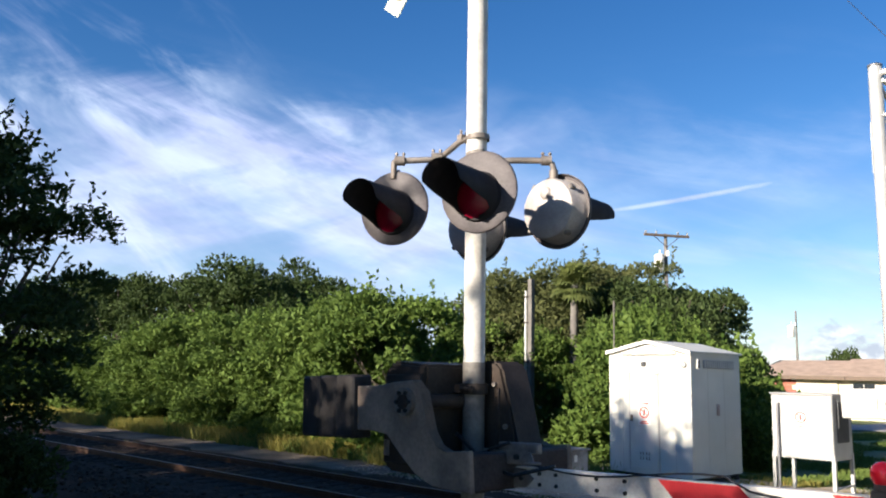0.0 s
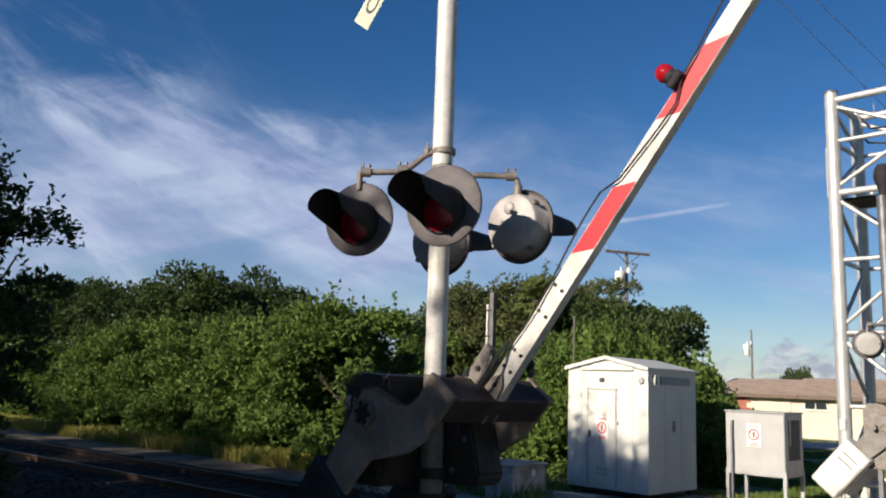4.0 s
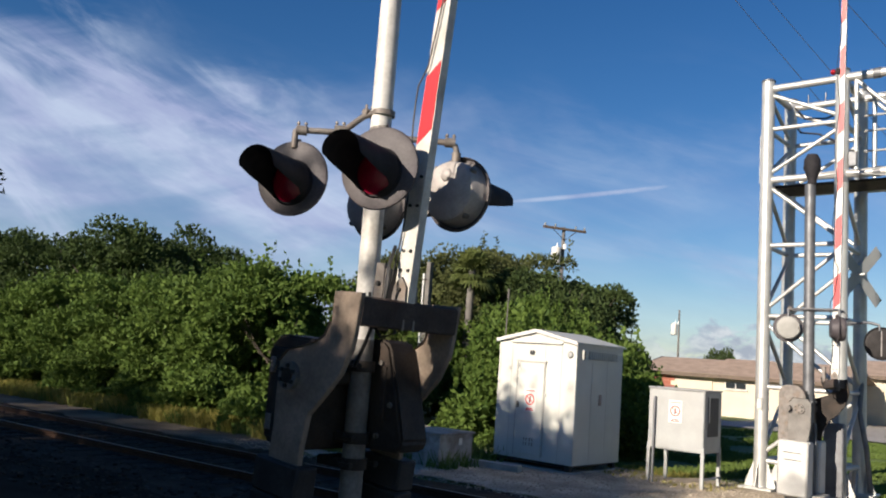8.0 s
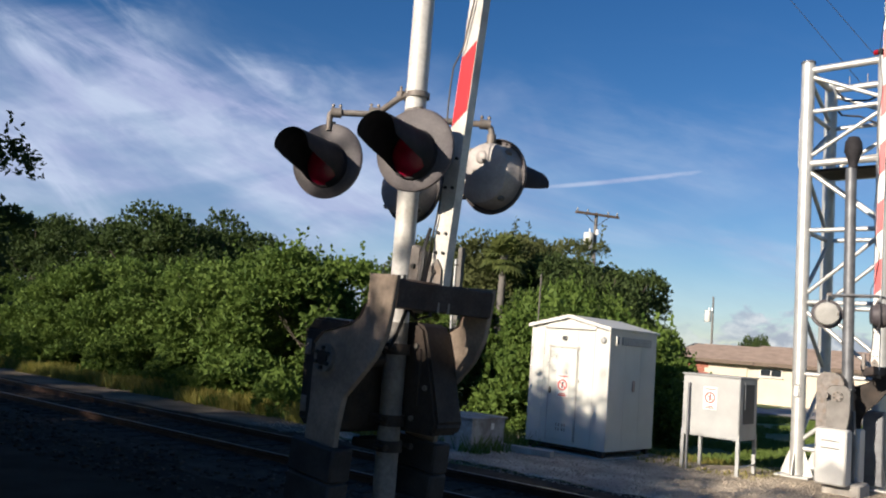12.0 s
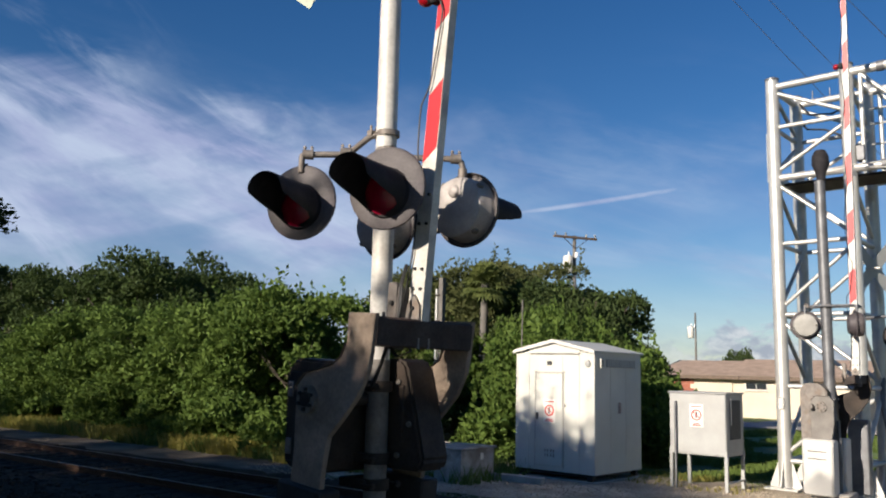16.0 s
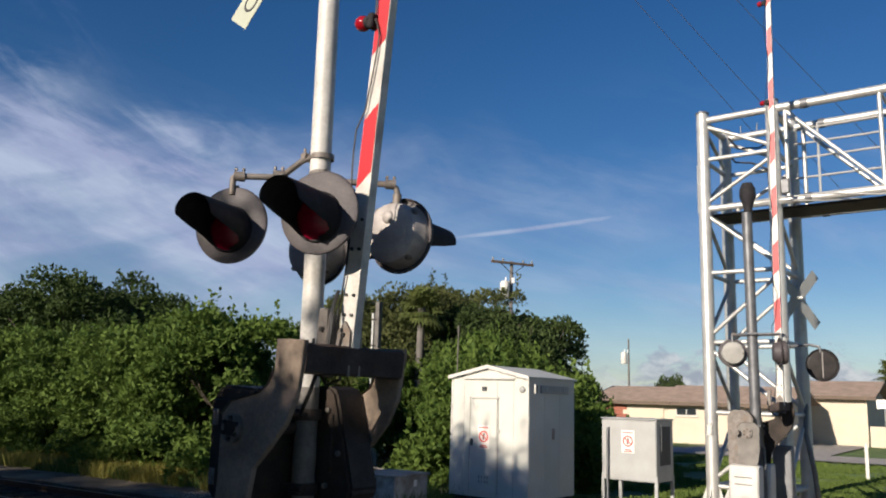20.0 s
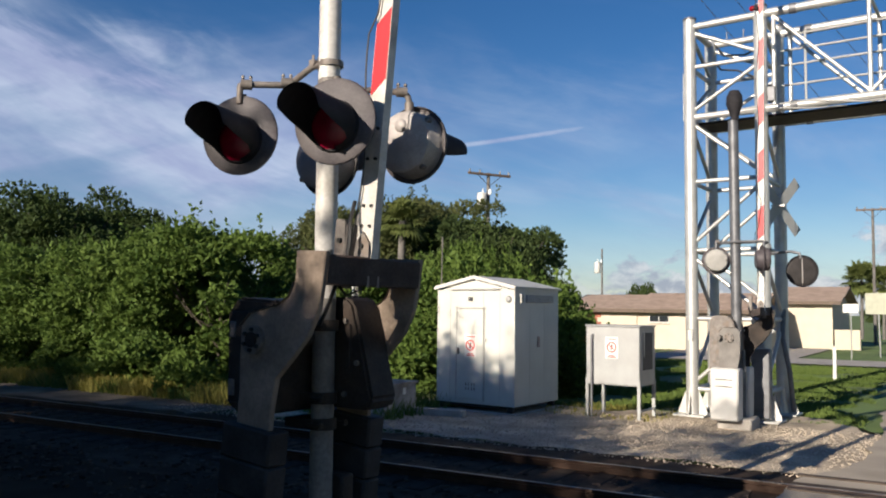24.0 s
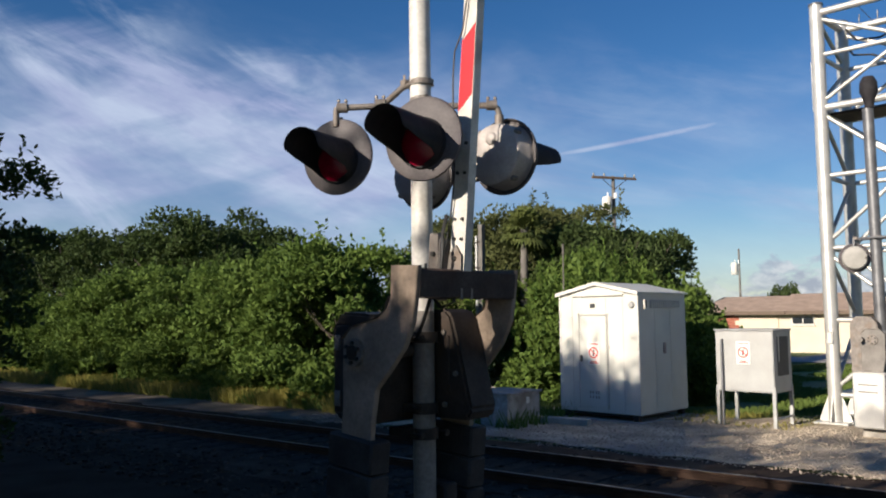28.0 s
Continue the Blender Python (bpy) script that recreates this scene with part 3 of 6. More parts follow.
# ---- plants ----
def leaves(rnd, clumps, count, length, width, lift=0.3, droop=0.0):
    """Leaf quads over the shells of clumps: rows of x, y, z, radius. Returns verts and faces."""
    cl = np.array(clumps, float)
    weight = cl[:, 3] ** 2
    pick = rnd.choice(len(cl), count, p=weight / weight.sum())
    d = rnd.normal(size=(count, 3))
    d /= np.linalg.norm(d, axis=1)[:, None]
    d[:, 2] = np.where(d[:, 2] < -0.35, -d[:, 2] * 0.6, d[:, 2])
    reach = cl[pick, 3] * (0.62 + 0.46 * rnd.rand(count) ** 0.6)
    c = cl[pick, :3] + d * reach[:, None] * (1, 1, 0.85)
    ax = d * 0.6 + rnd.normal(size=(count, 3)) * 0.6 + (0, 0, lift - droop)
    ax /= np.linalg.norm(ax, axis=1)[:, None]
    side = np.cross(ax, rnd.normal(size=(count, 3)))
    side /= np.linalg.norm(side, axis=1)[:, None] + 1e-9
    nrm = np.cross(ax, side)
    L = length * (0.6 + 0.8 * rnd.rand(count))[:, None]
    W = width * (0.6 + 0.8 * rnd.rand(count))[:, None]
    v = np.stack([c - ax * L * 0.5, c + side * W * 0.5 + nrm * W * 0.22, c + ax * L * 0.5 - nrm * L * 0.12, c - side * W * 0.5 + nrm * W * 0.22], 1).reshape(-1, 3)
    f = np.arange(count * 4).reshape(-1, 4)
    return v, f


def crown_mesh(name, seed, clumps, count, length, width, mat, lift=0.3, sprays=0):
    rnd = np.random.RandomState(seed)
    v, f = leaves(rnd, clumps, count, length, width, lift)
    if sprays:
        # upright shoots that break the outline
        cl = np.array(clumps)
        tops = cl[rnd.choice(len(cl), sprays)]
        more, k = [], len(v)
        for x, y, z, r in tops:
            a, e = rnd.uniform(0, 6.28), rnd.uniform(0.2, 1.4)
            d = np.array((math.cos(a) * math.cos(e), math.sin(a) * math.cos(e), math.sin(e)))
            p = np.array((x, y, z)) + d * r * 0.95
            grow = np.array((d[0] * 0.35, d[1] * 0.35, 0.9)) * rnd.uniform(0.25, 0.6)
            for s in np.linspace(0, 1, 9):
                q = p + grow * s
                b = rnd.normal(size=3) * 0.5 + (0, 0, 0.4)
                b /= np.linalg.norm(b)
                w = np.cross(b, rnd.normal(size=3))
                w /= np.linalg.norm(w)
                more += [q, q + b * length * 0.5 + w * width * 0.5, q + b * length, q + b * length * 0.5 - w * width * 0.5]
        v = np.vstack([v, more])
        f = np.arange(len(v)).reshape(-1, 4)
    return raw(name, v.tolist(), f.tolist(), mat)


def limbs(seed, height, spread, thick, count, base=0.0):
    rnd = random.Random(seed)
    bm = bmesh.new()
    tubed(bm, (0, 0, base), (0.05 * height * rnd.uniform(-1, 1), 0.05 * height * rnd.uniform(-1, 1), height * 0.55), thick, thick * 0.6, 9)
    for k in range(count):
        a = k * 2.4 + rnd.uniform(-0.4, 0.4)
        z = height * rnd.uniform(0.25, 0.5)
        p = Vector((0, 0, z))
        q = Vector((math.cos(a) * spread * rnd.uniform(0.4, 0.8), math.sin(a) * spread * rnd.uniform(0.4, 0.8), height * rnd.uniform(0.6, 0.92)))
        mid = p.lerp(q, 0.5) + Vector((0, 0, -0.06 * height))
        tubed(bm, p, mid, thick * 0.45, thick * 0.3, 7)
        tubed(bm, mid, q, thick * 0.3, thick * 0.08, 6)
    return finish("trunk", bm, M["bark"], True)


def clumps_for(seed, height, spread, count, low=0.1, small=0.5):
    """Clumps that fill an uneven dome."""
    rnd = random.Random(seed)
    out = []
    for k in range(count):
        a, t = rnd.uniform(0, math.tau), rnd.random() ** 0.5
        z = height * (low + (0.9 - low) * rnd.random())
        wide = spread * math.sqrt(max(0.05, 1 - (max(0.0, z / height - 0.35) / 0.68) ** 2))
        out.append((math.cos(a) * wide * t, math.sin(a) * wide * t, z, small * rnd.uniform(0.7, 1.35)))
    return out


def plant_kind(seed, height, spread, clumps, count, length, width, mat, low=0.1, small=0.5, sprays=0, thick=0.08, limbs_n=7):
    return (limbs(seed, height, spread, thick, limbs_n), crown_mesh("crown", seed, clumps_for(seed, height, spread, clumps, low, small), count, length, width, mat, 0.3, sprays))


def plant(name, kind, place, turn, size, label, category, group=""):
    ob = thing(name, place, label, category, group, turn)
    for nm, me in (("trunk", kind[0]), ("crown", kind[1])):
        o = new(nm, me)
        o.parent = ob
        o.scale = size if isinstance(size, tuple) else (size,) * 3
    return ob


def tufts(name, seed, count, area, height, mat, label, world_xy=False):
    """Grass blades in tufts over an area."""
    rnd = np.random.RandomState(seed)
    x, y = rnd.uniform(area[0], area[1], count), rnd.uniform(area[2], area[3], count)
    keep = np.array([noise.noise((a * 0.7, b * 0.7, seed)) > -0.15 for a, b in zip(x, y)])
    x, y = x[keep], y[keep]
    n = len(x)
    reps = 4
    x, y = np.repeat(x, reps) + rnd.normal(0, 0.05, n * reps), np.repeat(y, reps) + rnd.normal(0, 0.05, n * reps)
    if not world_xy:
        x, y = x * CU - y * SU, x * SU + y * CU
    n = len(x)
    h, a, lean = height * rnd.uniform(0.4, 1.2, n), rnd.uniform(0, 6.28, n), rnd.normal(0, 0.35, (n, 2)) * height
    w = 0.012 + 0.012 * rnd.rand(n)
    b = np.stack([x, y, np.full(n, -0.05)], 1)
    s = np.stack([np.cos(a) * w, np.sin(a) * w, np.zeros(n)], 1)
    tip = b + np.stack([lean[:, 0], lean[:, 1], h], 1)
    v = np.stack([b - s, b + s, tip + s * 0.2, tip - s * 0.2], 1).reshape(-1, 3)
    tagged(new(name, raw(name, v.tolist(), np.arange(n * 4).reshape(-1, 4).tolist(), mat)), label, "grass", kind="stuff")


def plants():
    bush = [plant_kind(s, 4.2, 2.1, 58, 15000, 0.15, 0.090, M["leaf"], 0.04, 0.52, 80, 0.05, 9) for s in (11, 12, 13, 14)]
    rnd = random.Random(21)
    k = 0
    # the hedge beyond the track, two ragged rows
    for row, (v0, step) in enumerate(((14.8, 2.0), (17.6, 2.6))):
        u = -14.4 if row == 0 else -18.5
        while u > -52:
            v = v0 + rnd.uniform(-0.4, 0.4) + 0.05 * max(0, -u - 14)
            h = (0.82 if row else 0.95) + rnd.uniform(-0.09, 0.07) - 0.014 * min(14, max(0, -u - 19))
            plant("hedge_bush", bush[k % 4], uv(u, v, -0.05), rnd.uniform(0, 360), (1.0 + 0.1 * rnd.random(), 1.0, h),
                  "dense light-green leafy bush in the hedge behind the track", "bush", "bushes of the hedge")
            u -= step * rnd.uniform(0.85, 1.15)
            k += 1
    for u, v, h in ((-14.6, 22.0, 0.85), (-17.6, 21.4, 0.92)):
        plant("hedge_bush", bush[1], uv(u, v, -0.05), 40 * v, (0.9, 0.9, h), "dense light-green leafy bush in the hedge behind the track", "bush", "bushes of the hedge")
    for x, y, w, h in ((-12.8, 18.9, 0.58, 0.90), (-11.4, 18.8, 0.60, 0.92)):
        plant("hedge_bush", bush[2], (x, y, -0.05), 70 * x, (w, w, h), "tall light-green bush behind the equipment house", "bush", "bushes of the hedge")
    small = plant_kind(31, 2.4, 1.2, 24, 5200, 0.15, 0.09, M["leaf"], 0.02, 0.5, 30, 0.04, 7)
    for x, y, s in ((-11.2, 16.9, 1.2), (-9.9, 18.0, 1.15), (-9.0, 18.0, 0.80), (-10.3, 19.6, 1.18), (-11.7, 16.6, 0.80), (-11.6, 18.4, 1.3), (-12.6, 18.8, 1.1)):
        plant("shrub", small, (x, y, -0.05), rnd.uniform(0, 360), s, "leafy green shrub close behind the white equipment house", "shrub", "shrubs behind the equipment house")
    # larger trees behind
    oak = [plant_kind(s, 7.4, 4.6, 80, 26000, 0.21, 0.13, M["leaf_dark"], 0.12, 0.95, 50, 0.22, 9) for s in (41, 42)]
    for i, (x, y, s) in enumerate(((-38.6, 22.0, 1.04), (-35.6, 23.6, 0.78), (-44.0, 20.5, 0.98), (-50.0, 19.0, 1.0), (-57, 19, 1.05), (-42, 27, 1.0))):
        plant("oak_tree", oak[i % 2], (x, y, -0.05), i * 77, s, "dark green spreading oak behind the hedge", "tree", "dark oaks behind the hedge")
    mid = [plant_kind(s, 6.6, 3.6, 70, 19000, 0.20, 0.12, M["leaf_mid"], 0.08, 0.74, 8, 0.16, 9) for s in (51, 52)]
    for i, (x, y, s) in enumerate(((-14.3, 22.6, 0.76), (-13.2, 22.0, 0.65), (-15.9, 24.0, 0.80), (-12.5, 22.8, 0.50), (-15.4, 26.0, 0.80))):
        plant("broadleaf_tree", mid[i % 2], (x, y, -0.05), i * 61, s, "rounded green tree behind the equipment house", "tree", "trees behind the equipment house")
    thin = plant_kind(53, 6.6, 3.4, 66, 19000, 0.18, 0.10, M["leaf_olive"], 0.2, 0.85, 14, 0.16, 12)
    for i, (x, y, s) in enumerate(((-16.8, 23.4, 0.90), (-18.8, 22.8, 0.95), (-17.2, 24.8, 0.98), (-21.0, 24.4, 0.88), (-24.5, 26.5, 0.9), (-16.6, 21.6, 0.45))):
        plant("scrub_tree", thin, (x, y, -0.05), i * 47, s, "thin brownish-olive tree behind the palm", "tree", "thin olive trees behind the mast")
    far = [plant_kind(61, 5.0, 3.0, 30, 3000, 0.35, 0.22, M["leaf_mid"], 0.25, 0.9, 20, 0.16, 6)]
    for i, (x, y, s) in enumerate(((-28.1, 73.0, (0.55, 0.55, 1.05)), (-34, 80, 0.7), (-14.8, 128, 0.55), (-12.0, 134, 0.62), (-7.0, 128, 0.80), (-3.4, 126, 1.0), (1.5, 130, 1.2), (-17.5, 140, 0.7), (-11.5, 190, 0.8), (10, 130, 1.3), (22, 125, 1.5))):
        plant("distant_tree", far[0], (x, y, -0.1), i * 50, s, "small rounded tree far beyond the houses", "tree", "distant trees")
    # the tree on the near side, whose crown hangs into view
    near = [plant_kind(s, 6.4, 2.7, 70, 19000, 0.15, 0.06, M["leaf_dark"], 0.16, 0.66, 160, 0.14, 10) for s in (71, 72)]
    rn = random.Random(73)
    shape = ((0.3, 1.0), (1.6, 1.25), (2.6, 1.55), (3.4, 1.8), (4.3, 1.55), (5.0, 1.15), (5.6, 0.6))
    lumps = []
    for k in range(150):
        z = rn.uniform(0.4, 5.5)
        j = max(i for i, q in enumerate(shape) if q[0] <= z)
        j = min(j, len(shape) - 2)
        f = (z - shape[j][0]) / (shape[j + 1][0] - shape[j][0])
        wide = shape[j][1] + f * (shape[j + 1][1] - shape[j][1])
        a, t = rn.uniform(0, math.tau), rn.random() ** 0.4
        lumps.append((math.cos(a) * wide * t, math.sin(a) * wide * t, z, rn.uniform(0.22, 0.5)))
    lush = (limbs(73, 5.4, 1.7, 0.13, 14), crown_mesh("crown", 73, lumps, 34000, 0.11, 0.05, M["leaf_dark"], 0.3, 420))
    plant("near_tree", lush, (-9.6, 2.0, -0.05), 20, (0.97, 0.97, 0.82), "dark shaded tree with narrow leaves before the track", "tree")
    shade = ((-7.1, -8.8, 1.27), (-2.6, -10.6, 1.12), (-8.6, -8.8, 1.26), (-11.4, -8.8, 1.36), (-15.2, -8.4, 1.22), (-19.6, -7.6, 1.17), (-24.5, -6, 1.12), (-30, -5, 1.06),
             (-6.8, -13.0, 1.28), (-10.0, -13.6, 1.4), (-14.0, -13.6, 1.3), (-18.5, -13, 1.25), (-23.0, -12, 1.2), (-10.0, -2.6, 1.09), (-8.9, -3.8, 1.05), (-11.6, -3.6, 1.08))
    for i, (x, y, s) in enumerate(shade):
        plant("roadside_tree", near[i % 2], (x, y, -0.05), 60 + i * 83, (0.88 * s, 0.88 * s, s) if x > -7 else (1.05 * s, 1.05 * s, s) if y < -4 else (0.80, 0.75, s), "shady tree behind the camera that throws the dappled shade", "tree", "shade trees along the near side")
    thicket = plant_kind(74, 3.2, 1.25, 60, 16000, 0.13, 0.07, M["leaf_dark"], 0.02, 0.42, 60, 0.06, 9)
    for x, y, w, h in ((-3.95, -2.2, 0.98, 1.20), (-6.4, -2.6, 1.25, 1.10), (-9.2, -2.4, 1.25, 1.06)):
        plant("roadside_bush", thicket, (x, y, -0.05), 50 * x, (w, w, h), "dark leafy bush at the roadside that shades the mast", "bush", "bushes along the near side")
    palms()
    tufts("dry_grass", 5, 11000, (-50, -10.5, 12.5, 14.2), 0.38, M["straw"], "dry yellow-green grass along the foot of the hedge")
    tufts("rough_grass", 6, 7000, (-50, -8.0, 12.6, 15.5), 0.35, M["blade"], "rough green grass along the foot of the hedge")
    tufts("cabinet_grass", 7, 420, (-8.0, -5.2, 14.9, 17.2), 0.11, M["straw"], "dry grass round the cabinet legs", True)
    tufts("lawn_grass", 8, 22000, (-9.5, -0.6, 17.0, 36.0), 0.09, M["blade"], "short green lawn", False)
    tufts("verge_grass", 9, 2500, (6.3, 14, 12.0, 36.0), 0.12, M["blade"], "short grass on the road's far verge", False)


def palms():
    def palm(x, y, h, spread, label, seed, cat="palm tree"):
        rnd = random.Random(seed)
        ob = thing("palm_tree", (x, y, -0.05), label, cat)
        part("trunk", tube((0, 0, 0), (0.1, 0, h), 0.15, 0.11, 10), M["wood"], ob, "grey ringed trunk")
        for k in range(56):
            a, e = k * 2.4, rnd.uniform(-0.85, 1.45)
            v, f = [], []
            L = spread * rnd.uniform(0.8, 1.1)
            d = Vector((math.cos(a) * math.cos(e), math.sin(a) * math.cos(e), math.sin(e)))
            s = Vector((-math.sin(a), math.cos(a), 0))
            root = Vector((0.1, 0, h - 0.1))
            hub = root + d * L * 0.45 - Vector((0, 0, 0.04 * L))
            v += [root - s * 0.02, root + s * 0.02, hub + s * 0.012, hub - s * 0.012]
            f.append((0, 1, 2, 3))
            n = 15
            for i in range(n):
                q = (i / (n - 1) - 0.5) * radians(210)
                w = (d * math.cos(q) + s * math.sin(q)).normalized() * L * (0.62 - 0.16 * abs(q) / 1.8)
                across = (d * -math.sin(q) + s * math.cos(q)) * L * 0.045
                mid, tip = hub + w * 0.55, hub + w - Vector((0, 0, L * rnd.uniform(0.08, 0.24)))
                k0 = len(v)
                v += [hub, mid + across, tip, mid - across]
                f.append((k0, k0 + 1, k0 + 2, k0 + 3))
            o = new("frond", raw("frond", [tuple(q) for q in v], f, M["frond"]))
            o.parent = ob
    palm(-15.7, 20.4, 4.95, 0.92, "sabal palm with drooping yellow-green fronds among the trees", 1)
    palm(-11.0, 80.0, 5.3, 2.1, "palm tree with a feathery crown beyond the houses", 3)
    palm(-9.4, 81.0, 5.0, 2.1, "palm tree with a feathery crown beyond the houses", 4)


# ---- signals and gates ----
def flasher(ob, at, facing, back=False, hood_turn=0.0):
    """A flashing light: background disc, housing, lens and hood. It faces -y, turned by facing degrees towards +x."""
    base = pose(*at, 0, 0, facing + (180 if back else 0))
    turn = base @ pose(0, 0, 0, 90, 0, 0)          # local z now points along -y, the way it faces
    disc = lathe([(0.0, 0.0), (0.16, 0.0), (0.235, 0.0), (0.25, -0.006), (0.254, -0.018), (0.247, -0.018), (0.24, -0.010), (0.0, -0.010)], 36)
    body = part("background_disc", disc, M["disc"], ob, "round faded background disc", m=turn)
    part("lens", lathe([(0.0, 0.044), (0.055, 0.040), (0.10, 0.028), (0.132, 0.010), (0.140, 0.002)], 28), M["lens"], body, "unlit red lens", m=pose(0, -0.03, 0))
    part("lens_rim", lathe([(0.139, 0.0), (0.139, 0.022), (0.150, 0.022), (0.156, 0.0)], 28), M["hood"], body, m=pose(0, -0.03, 0))
    # a long hood, full round at its root and cut back below
    bm = bmesh.new()
    sides, rings = 28, 9
    for wall, r0 in ((0, 0.148), (1, 0.142)):
        grid = []
        for i in range(rings):
            row = []
            for k in range(sides + 1):
                a = math.pi / 2 + (k / sides - 0.5) * math.radians(330)
                up = 0.5 + 0.5 * math.sin(a)
                k2 = min(1.0, max(0.0, (up - 0.20) / 0.25))
                k3 = min(1.0, max(0.0, (up - 0.15) / 0.5))
                reach = 0.06 + 0.41 * k2 * k2 * (3 - 2 * k2) * (0.74 + 0.26 * k3 * (2 - k3))
                t = i / (rings - 1)
                r = r0 * (1 - 0.42 * reach * t)
                row.append(bm.verts.new((r * math.cos(a), r * math.sin(a) - 0.03 + 0.02 * reach * t, reach * t)))
            grid.append(row)
        for i in range(rings - 1):
            for k in range(sides):
                q = (grid[i][k], grid[i][k + 1], grid[i + 1][k + 1], grid[i + 1][k])
                bm.faces.new(q if wall == 0 else q[::-1])
    part("hood", bm, M["hood"], body, "long black hood", m=pose(0, 0.04 if back else 0.0, 0))
    shell = [(0.0, -0.20), (0.10, -0.20), (0.15, -0.17), (0.165, -0.12), (0.172, -0.012), (0.172, -0.008)]
    if back:
        shell = [(0.0, -0.172), (0.10, -0.170), (0.17, -0.162), (0.196, -0.148), (0.206, -0.125), (0.210, -0.03), (0.222, -0.012), (0.222, -0.006)]
        part("disc_rim", lathe([(0.246, -0.016), (0.254, -0.034), (0.250, -0.034), (0.240, -0.016)], 36), M["disc"], body, "turned rim of the disc")
        for k in range(4):
            q = 0.9 + k * math.pi / 2
            part("housing_clip", box((0.208 * math.cos(q), 0.208 * math.sin(q), -0.105), (0.034, 0.034, 0.05), Matrix.Rotation(q, 4, "Z"), 0.006), M["fitting"], body, "small spring clip")
        part("rear_boss", lathe([(0.0, -0.190), (0.030, -0.188), (0.042, -0.178), (0.045, -0.165)], 16), M["discback"], body, m=pose(0.0, 0.10, 0))
    part("lamp_housing", lathe(shell, 24), M["disc"] if not back else M["discback"], body, "rounded lamp housing")
    part("hinge", box((0.17, 0.0, -0.05), (0.05, 0.09, 0.06), None, 0.01), M["fitting"], body)
    part("latch", box((-0.175, 0.02, -0.05), (0.03, 0.05, 0.05), None, 0.008), M["fitting"], body)
    part("mounting_stub", tube((0, 0.16, -0.08 if back else -0.06), (0, 0.27, -0.08 if back else -0.03), 0.030 if back else 0.024), M["fitting"], body)
    return body


def clamp(ob, at, axis, r):
    """A two-bolt pipe clamp."""
    a = Vector(axis).normalized()
    c = Vector(at)
    bm = tube(c - a * 0.035, c + a * 0.035, r + 0.010, None, 14)
    up = Vector((0, 0, 1)) if abs(a.z) < 0.8 else Vector((0, -1, 0))
    for s in (-0.024, 0.024):
        tubed(bm, c + a * s + up * r * 0.8, c + a * s + up * (r + 0.036), 0.007, None, 6)
        tubed(bm, c + a * s + up * (r + 0.018), c + a * s + up * (r + 0.029), 0.012, None, 6)
    part("pipe_clamp", bm, M["fitting"], ob, "cast pipe clamp with bolts")


def crossbuck(ob, centre, facing, half, front, wide=0.229, lean=0.0):
    base = pose(*centre, 0, 0, facing)
    for angle, words in ((45 + lean, "CROSSING"), (-45 + 1.4 * lean, "RAIL ROAD")):
        off = 0.0 if angle > 0 else 0.006
        blade = part("crossbuck_blade", box((0, 0, 0), (2 * half, 0.004, wide), None, 0.001), M["crossbuck"] if front else M["cabinet"], ob, "pale reflective crossbuck board", m=base @ pose(0, off, 0, 0, -angle, 0))
        part("blade_back", box((0, 0.0045, 0), (2 * half - 0.01, 0.003, wide - 0.008)), M["tower"], blade)
        if front:
            letters(words, wide * 0.83, M["signblack"], "lettering", blade, pose(0, -0.0035, -wide * 0.05, 90, 0, 0) @ Matrix.Diagonal((1.75 * half / (len(words) * wide * 0.52), 1, 1, 1)))
    return base


